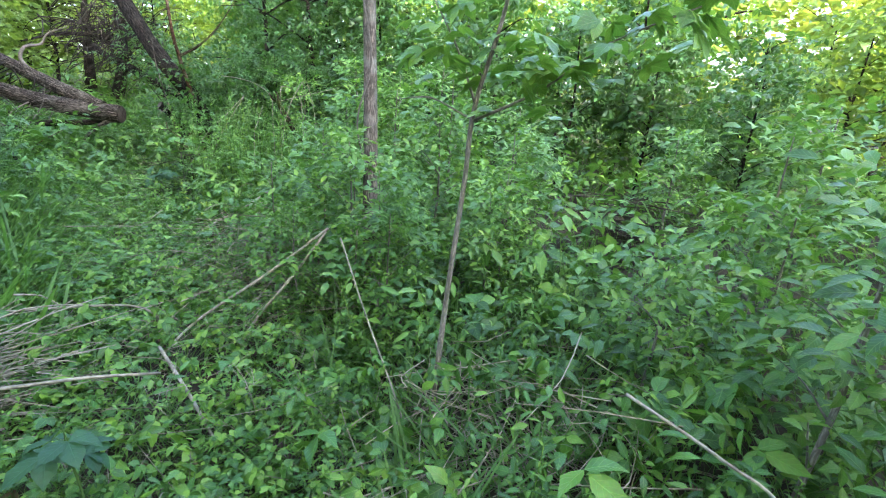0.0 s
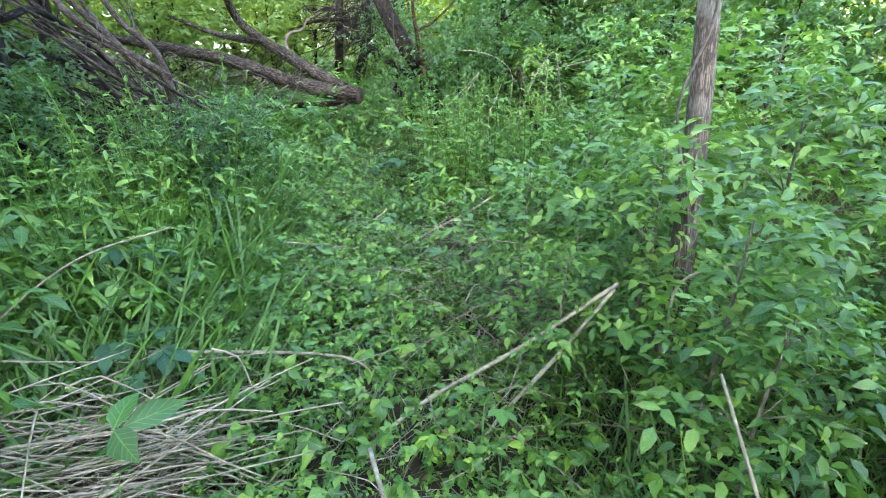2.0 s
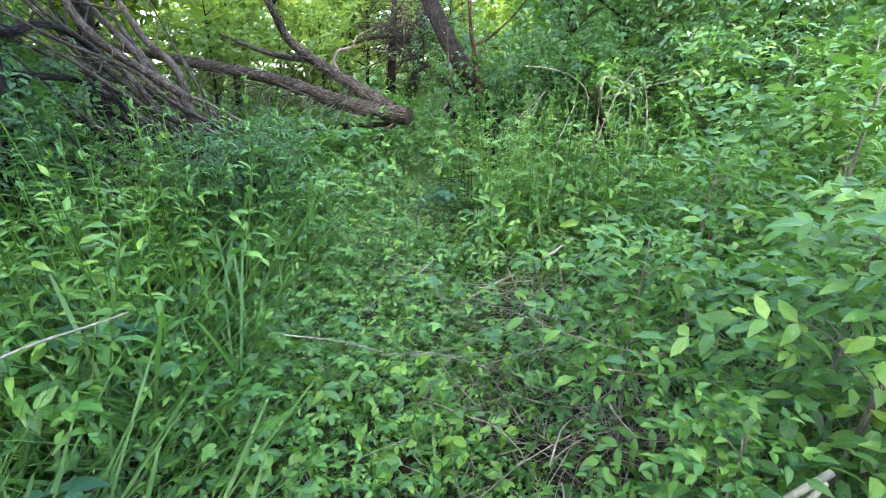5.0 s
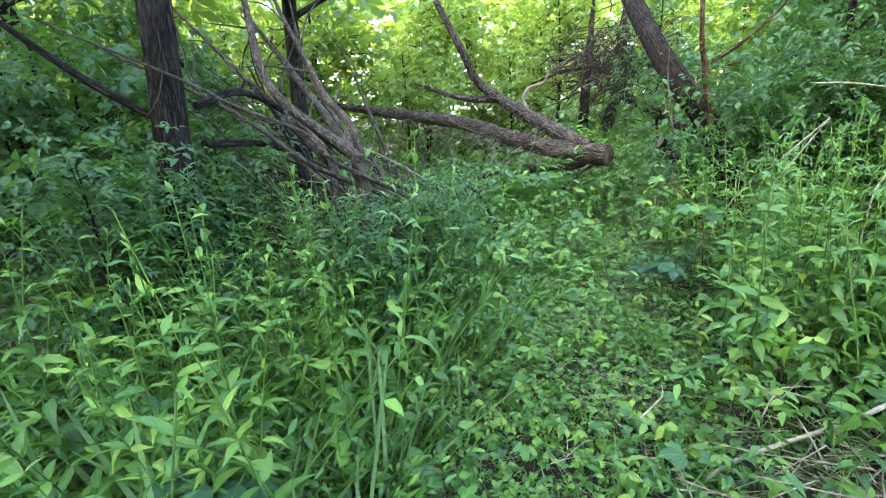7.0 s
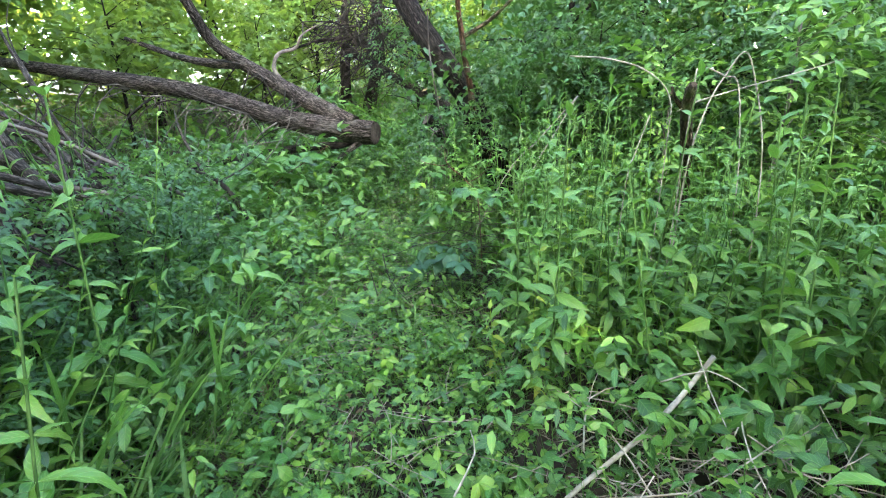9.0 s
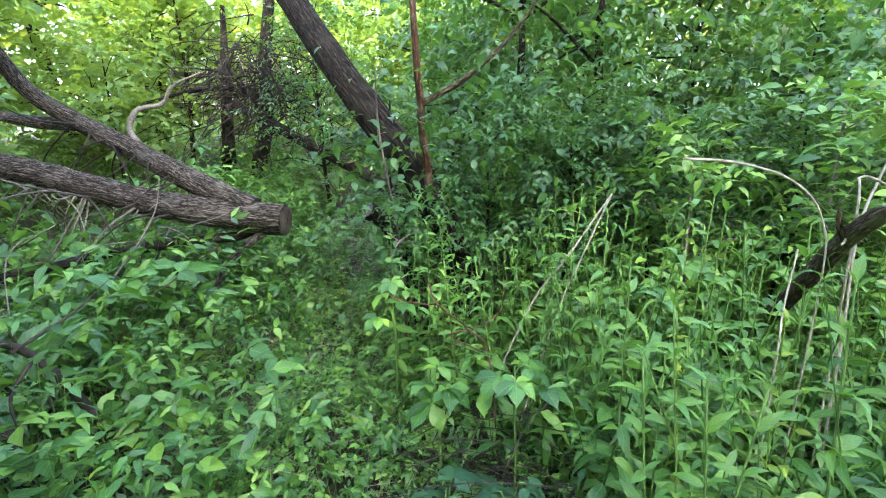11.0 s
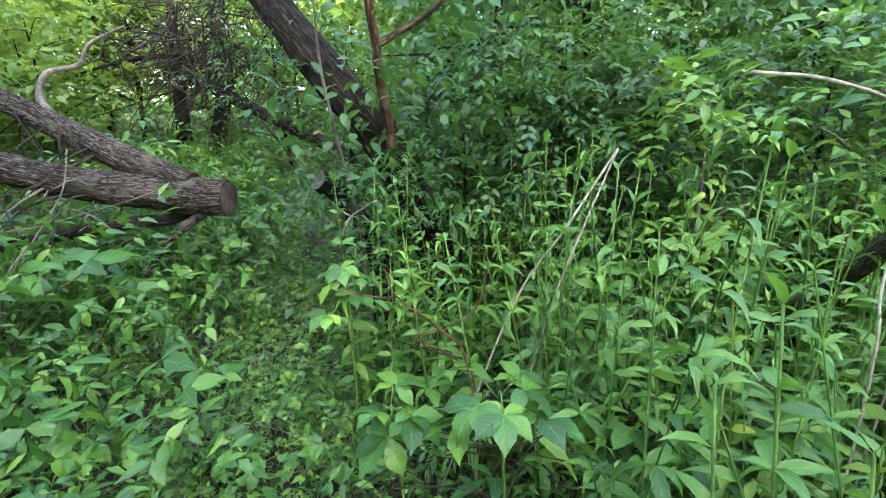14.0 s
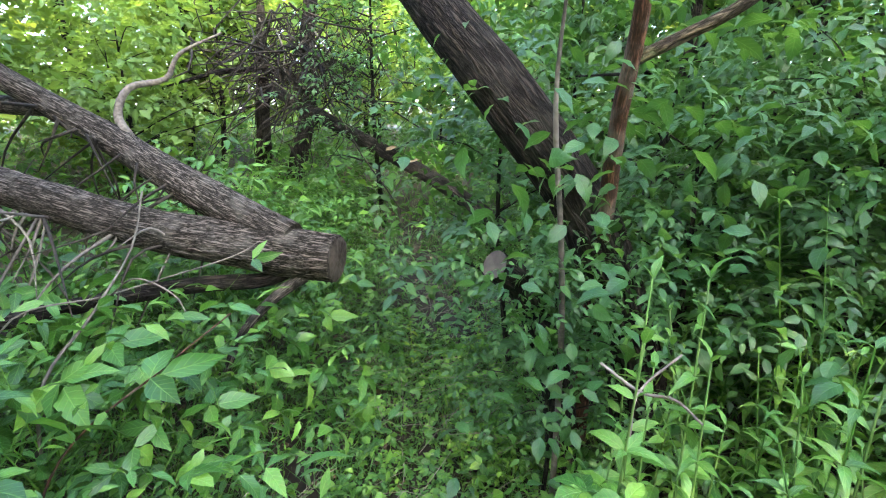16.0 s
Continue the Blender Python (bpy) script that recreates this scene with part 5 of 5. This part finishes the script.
# ---------------------------------------------------------------- shrubs, thicket and canopy
seedling = woody("seedling_tree", 601, 1.2, 0.012, 9, 0.32, 0.6, 5, 0.07, 0.075, HERB_LEAF, SMOOTH_BARK, first=0.25, n=3, sub=3, kind=5)
stand(seedling, [(-0.35, 4.45, 1.30, 0), (0.35, 4.1, 1.17, 70), (-1.35, 4.7, 1.10, 150), (-0.7, 5.4, 1.43, 210), (0.5, 5.3, 1.30, 300), (-1.45, 5.6, 1.30, 40), (0.6, 4.7, 1.04, 100), (-0.9, 3.95, 0.98, 260), (0.1, 3.3, 0.91, 20), (0.35, 3.6, 0.98, 190),
                 (-0.5, 3.12, 0.8, 115), (-1.15, 3.2, 0.7, 225), (-0.2, 6.2, 1.56, 90), (2.0, 4.9, 1.17, 10), (0.9, 2.3, 0.91, 330), (1.7, 2.6, 1.04, 250), (2.0, 3.2, 1.30, 60), (-1.5, 3.7, 0.91, 135), (2.6, 3.6, 1.43, 200), (1.25, 1.60, 1.25, 15), (1.5, 1.0, 1.30, 280), (-0.60, 3.02, 1.0, 75), (-0.42, 2.75, 0.85, 160), (-0.95, 3.62, 1.1, 340), (-1.9, 8.1, 1.7, 30), (-1.0, 7.7, 1.6, 120), (-0.3, 8.4, 1.8, 210), (-2.7, 8.2, 1.5, 300)],
      "young leafy tree seedling with bright green leaves", "seedling", "seedlings round the slender tree")
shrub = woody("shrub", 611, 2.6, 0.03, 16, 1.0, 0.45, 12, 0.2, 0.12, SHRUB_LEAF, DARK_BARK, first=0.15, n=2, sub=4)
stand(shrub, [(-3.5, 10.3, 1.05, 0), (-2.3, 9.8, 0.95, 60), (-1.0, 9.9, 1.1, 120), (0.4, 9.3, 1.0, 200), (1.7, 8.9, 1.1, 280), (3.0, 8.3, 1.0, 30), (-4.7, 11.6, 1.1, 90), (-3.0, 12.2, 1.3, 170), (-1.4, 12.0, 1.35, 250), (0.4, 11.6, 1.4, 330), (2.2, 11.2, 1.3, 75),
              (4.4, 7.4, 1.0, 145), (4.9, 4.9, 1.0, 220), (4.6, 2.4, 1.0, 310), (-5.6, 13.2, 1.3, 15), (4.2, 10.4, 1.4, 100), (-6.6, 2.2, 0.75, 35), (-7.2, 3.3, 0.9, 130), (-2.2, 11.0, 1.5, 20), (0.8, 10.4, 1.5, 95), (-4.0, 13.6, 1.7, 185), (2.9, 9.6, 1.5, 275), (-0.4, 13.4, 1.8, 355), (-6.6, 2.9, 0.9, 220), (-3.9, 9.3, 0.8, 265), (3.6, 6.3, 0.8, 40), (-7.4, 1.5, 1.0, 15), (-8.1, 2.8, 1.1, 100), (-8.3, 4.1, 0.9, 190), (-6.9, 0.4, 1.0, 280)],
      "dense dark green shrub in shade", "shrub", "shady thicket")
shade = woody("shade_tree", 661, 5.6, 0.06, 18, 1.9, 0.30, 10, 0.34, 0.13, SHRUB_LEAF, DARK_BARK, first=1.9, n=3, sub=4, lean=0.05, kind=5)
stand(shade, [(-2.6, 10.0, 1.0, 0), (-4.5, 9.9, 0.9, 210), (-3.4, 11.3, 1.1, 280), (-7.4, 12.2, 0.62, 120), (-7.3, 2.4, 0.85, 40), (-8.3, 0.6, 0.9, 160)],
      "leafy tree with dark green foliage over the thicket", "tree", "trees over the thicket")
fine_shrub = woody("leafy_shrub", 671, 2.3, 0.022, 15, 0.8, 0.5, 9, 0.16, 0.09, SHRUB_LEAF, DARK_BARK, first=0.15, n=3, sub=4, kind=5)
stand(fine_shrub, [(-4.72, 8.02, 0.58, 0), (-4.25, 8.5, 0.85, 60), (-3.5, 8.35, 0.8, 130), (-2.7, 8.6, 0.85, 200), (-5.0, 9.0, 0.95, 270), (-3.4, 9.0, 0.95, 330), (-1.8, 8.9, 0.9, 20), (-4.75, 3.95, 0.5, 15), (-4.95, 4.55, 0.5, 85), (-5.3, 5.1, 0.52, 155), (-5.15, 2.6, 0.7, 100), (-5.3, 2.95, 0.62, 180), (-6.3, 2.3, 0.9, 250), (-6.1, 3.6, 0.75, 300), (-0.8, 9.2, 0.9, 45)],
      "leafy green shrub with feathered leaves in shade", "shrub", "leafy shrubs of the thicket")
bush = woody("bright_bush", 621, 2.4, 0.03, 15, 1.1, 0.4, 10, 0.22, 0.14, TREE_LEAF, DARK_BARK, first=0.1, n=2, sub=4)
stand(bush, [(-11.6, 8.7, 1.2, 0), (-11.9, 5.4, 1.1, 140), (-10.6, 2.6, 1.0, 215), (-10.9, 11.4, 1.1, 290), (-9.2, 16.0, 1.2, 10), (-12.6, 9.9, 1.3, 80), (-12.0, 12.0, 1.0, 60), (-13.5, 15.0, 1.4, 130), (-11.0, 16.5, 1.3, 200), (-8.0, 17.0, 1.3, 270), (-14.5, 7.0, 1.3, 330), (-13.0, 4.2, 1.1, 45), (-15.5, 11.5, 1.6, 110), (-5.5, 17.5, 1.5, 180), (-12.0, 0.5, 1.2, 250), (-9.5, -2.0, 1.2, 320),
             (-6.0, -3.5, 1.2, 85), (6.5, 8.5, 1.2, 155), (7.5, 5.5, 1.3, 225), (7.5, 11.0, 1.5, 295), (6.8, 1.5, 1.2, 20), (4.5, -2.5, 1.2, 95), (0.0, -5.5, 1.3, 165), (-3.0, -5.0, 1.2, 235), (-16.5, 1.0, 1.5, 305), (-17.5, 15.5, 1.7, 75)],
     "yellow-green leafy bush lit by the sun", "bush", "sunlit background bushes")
leafy = woody("leafy_tree", 641, 5.2, 0.07, 24, 1.8, 0.30, 10, 0.36, 0.27, TREE_LEAF, DARK_BARK, first=0.7, n=2, sub=4, lean=0.04)
# the three large ones at y near -8 are unseen, added to block sun
stand(leafy, [(-13.6, 10.6, 1.0, 0), (-12.6, 14.0, 1.0, 60), (-10.2, 17.6, 1.1, 120), (-6.4, 16.4, 1.0, 180), (-15.2, 6.2, 1.0, 240), (-14.2, 2.2, 1.0, 300), (-3.2, 15.0, 1.0, 30), (0.8, 14.4, 1.05, 90), (4.4, 13.0, 1.0, 150), (-11.2, -1.8, 1.0, 210), (7.6, 9.2, 0.9, 270), (-16.8, 13.0, 1.2, 330), (-8.3, 19.0, 1.2, 45), (-11.4, 13.6, 0.8, 75), (-12.4, 7.2, 0.85, 255), (-11.2, 4.0, 0.8, 165), (-2.0, -8.6, 2.0, 30), (4.2, -8.4, 2.0, 190), (7.6, -7.8, 1.9, 310), (-18.0, 9.0, 1.2, 15), (-17.6, 3.6, 1.2, 200)],
      "leafy tree with light green foliage to the ground", "tree", "background trees")
tall = woody("tall_tree", 631, 8.5, 0.14, 22, 2.7, 0.35, 9, 0.5, 0.31, TREE_LEAF, DARK_BARK, first=3.6, n=2, sub=4, lean=0.04)
# first eleven added for shade, mostly out of view; the rest fill the background
stand(tall, [(-4.2, -9.5, 2.0, 0), (-1.0, -10.5, 2.1, 50), (2.4, -9.5, 1.4, 100), (5.6, -10.5, 2.0, 150), (8.2, -9.0, 1.7, 250), (0.8, -13.5, 2.3, 20), (-2.8, -14.0, 2.3, 80), (4.2, -14.0, 2.2, 310), (-8.5, 5.0, 0.9, 60), (-9.3, 2.8, 0.9, 220), (-4.5, 0.2, 0.95, 130), (-16.0, 15.0, 1.1, 100), (-18.5, 4.0, 1.1, 150), (-4.0, 19.0, 1.1, 200), (6.5, 16.0, 1.1, 300)],
     "tall leafy tree of the added shade screen and background", "tree", "canopy trees")

# far woods: a wide ring of leaf masses
r = np.random.default_rng(650)
n = 17000
a = r.uniform(0, 2 * np.pi, n)
R = r.uniform(21, 33, n)
hmax = 6.5 + 2.5 * np.sin(5 * a + 1) + 1.8 * np.sin(11 * a) + 1.2 * np.sin(23 * a + 2)
X, Y = -4 + R * np.cos(a), 6 + R * np.sin(a)
P = np.stack([X, Y, gz(X, Y) + r.random(n) ** 0.8 * np.clip(hmax, 7.0, 13.0)], 1)
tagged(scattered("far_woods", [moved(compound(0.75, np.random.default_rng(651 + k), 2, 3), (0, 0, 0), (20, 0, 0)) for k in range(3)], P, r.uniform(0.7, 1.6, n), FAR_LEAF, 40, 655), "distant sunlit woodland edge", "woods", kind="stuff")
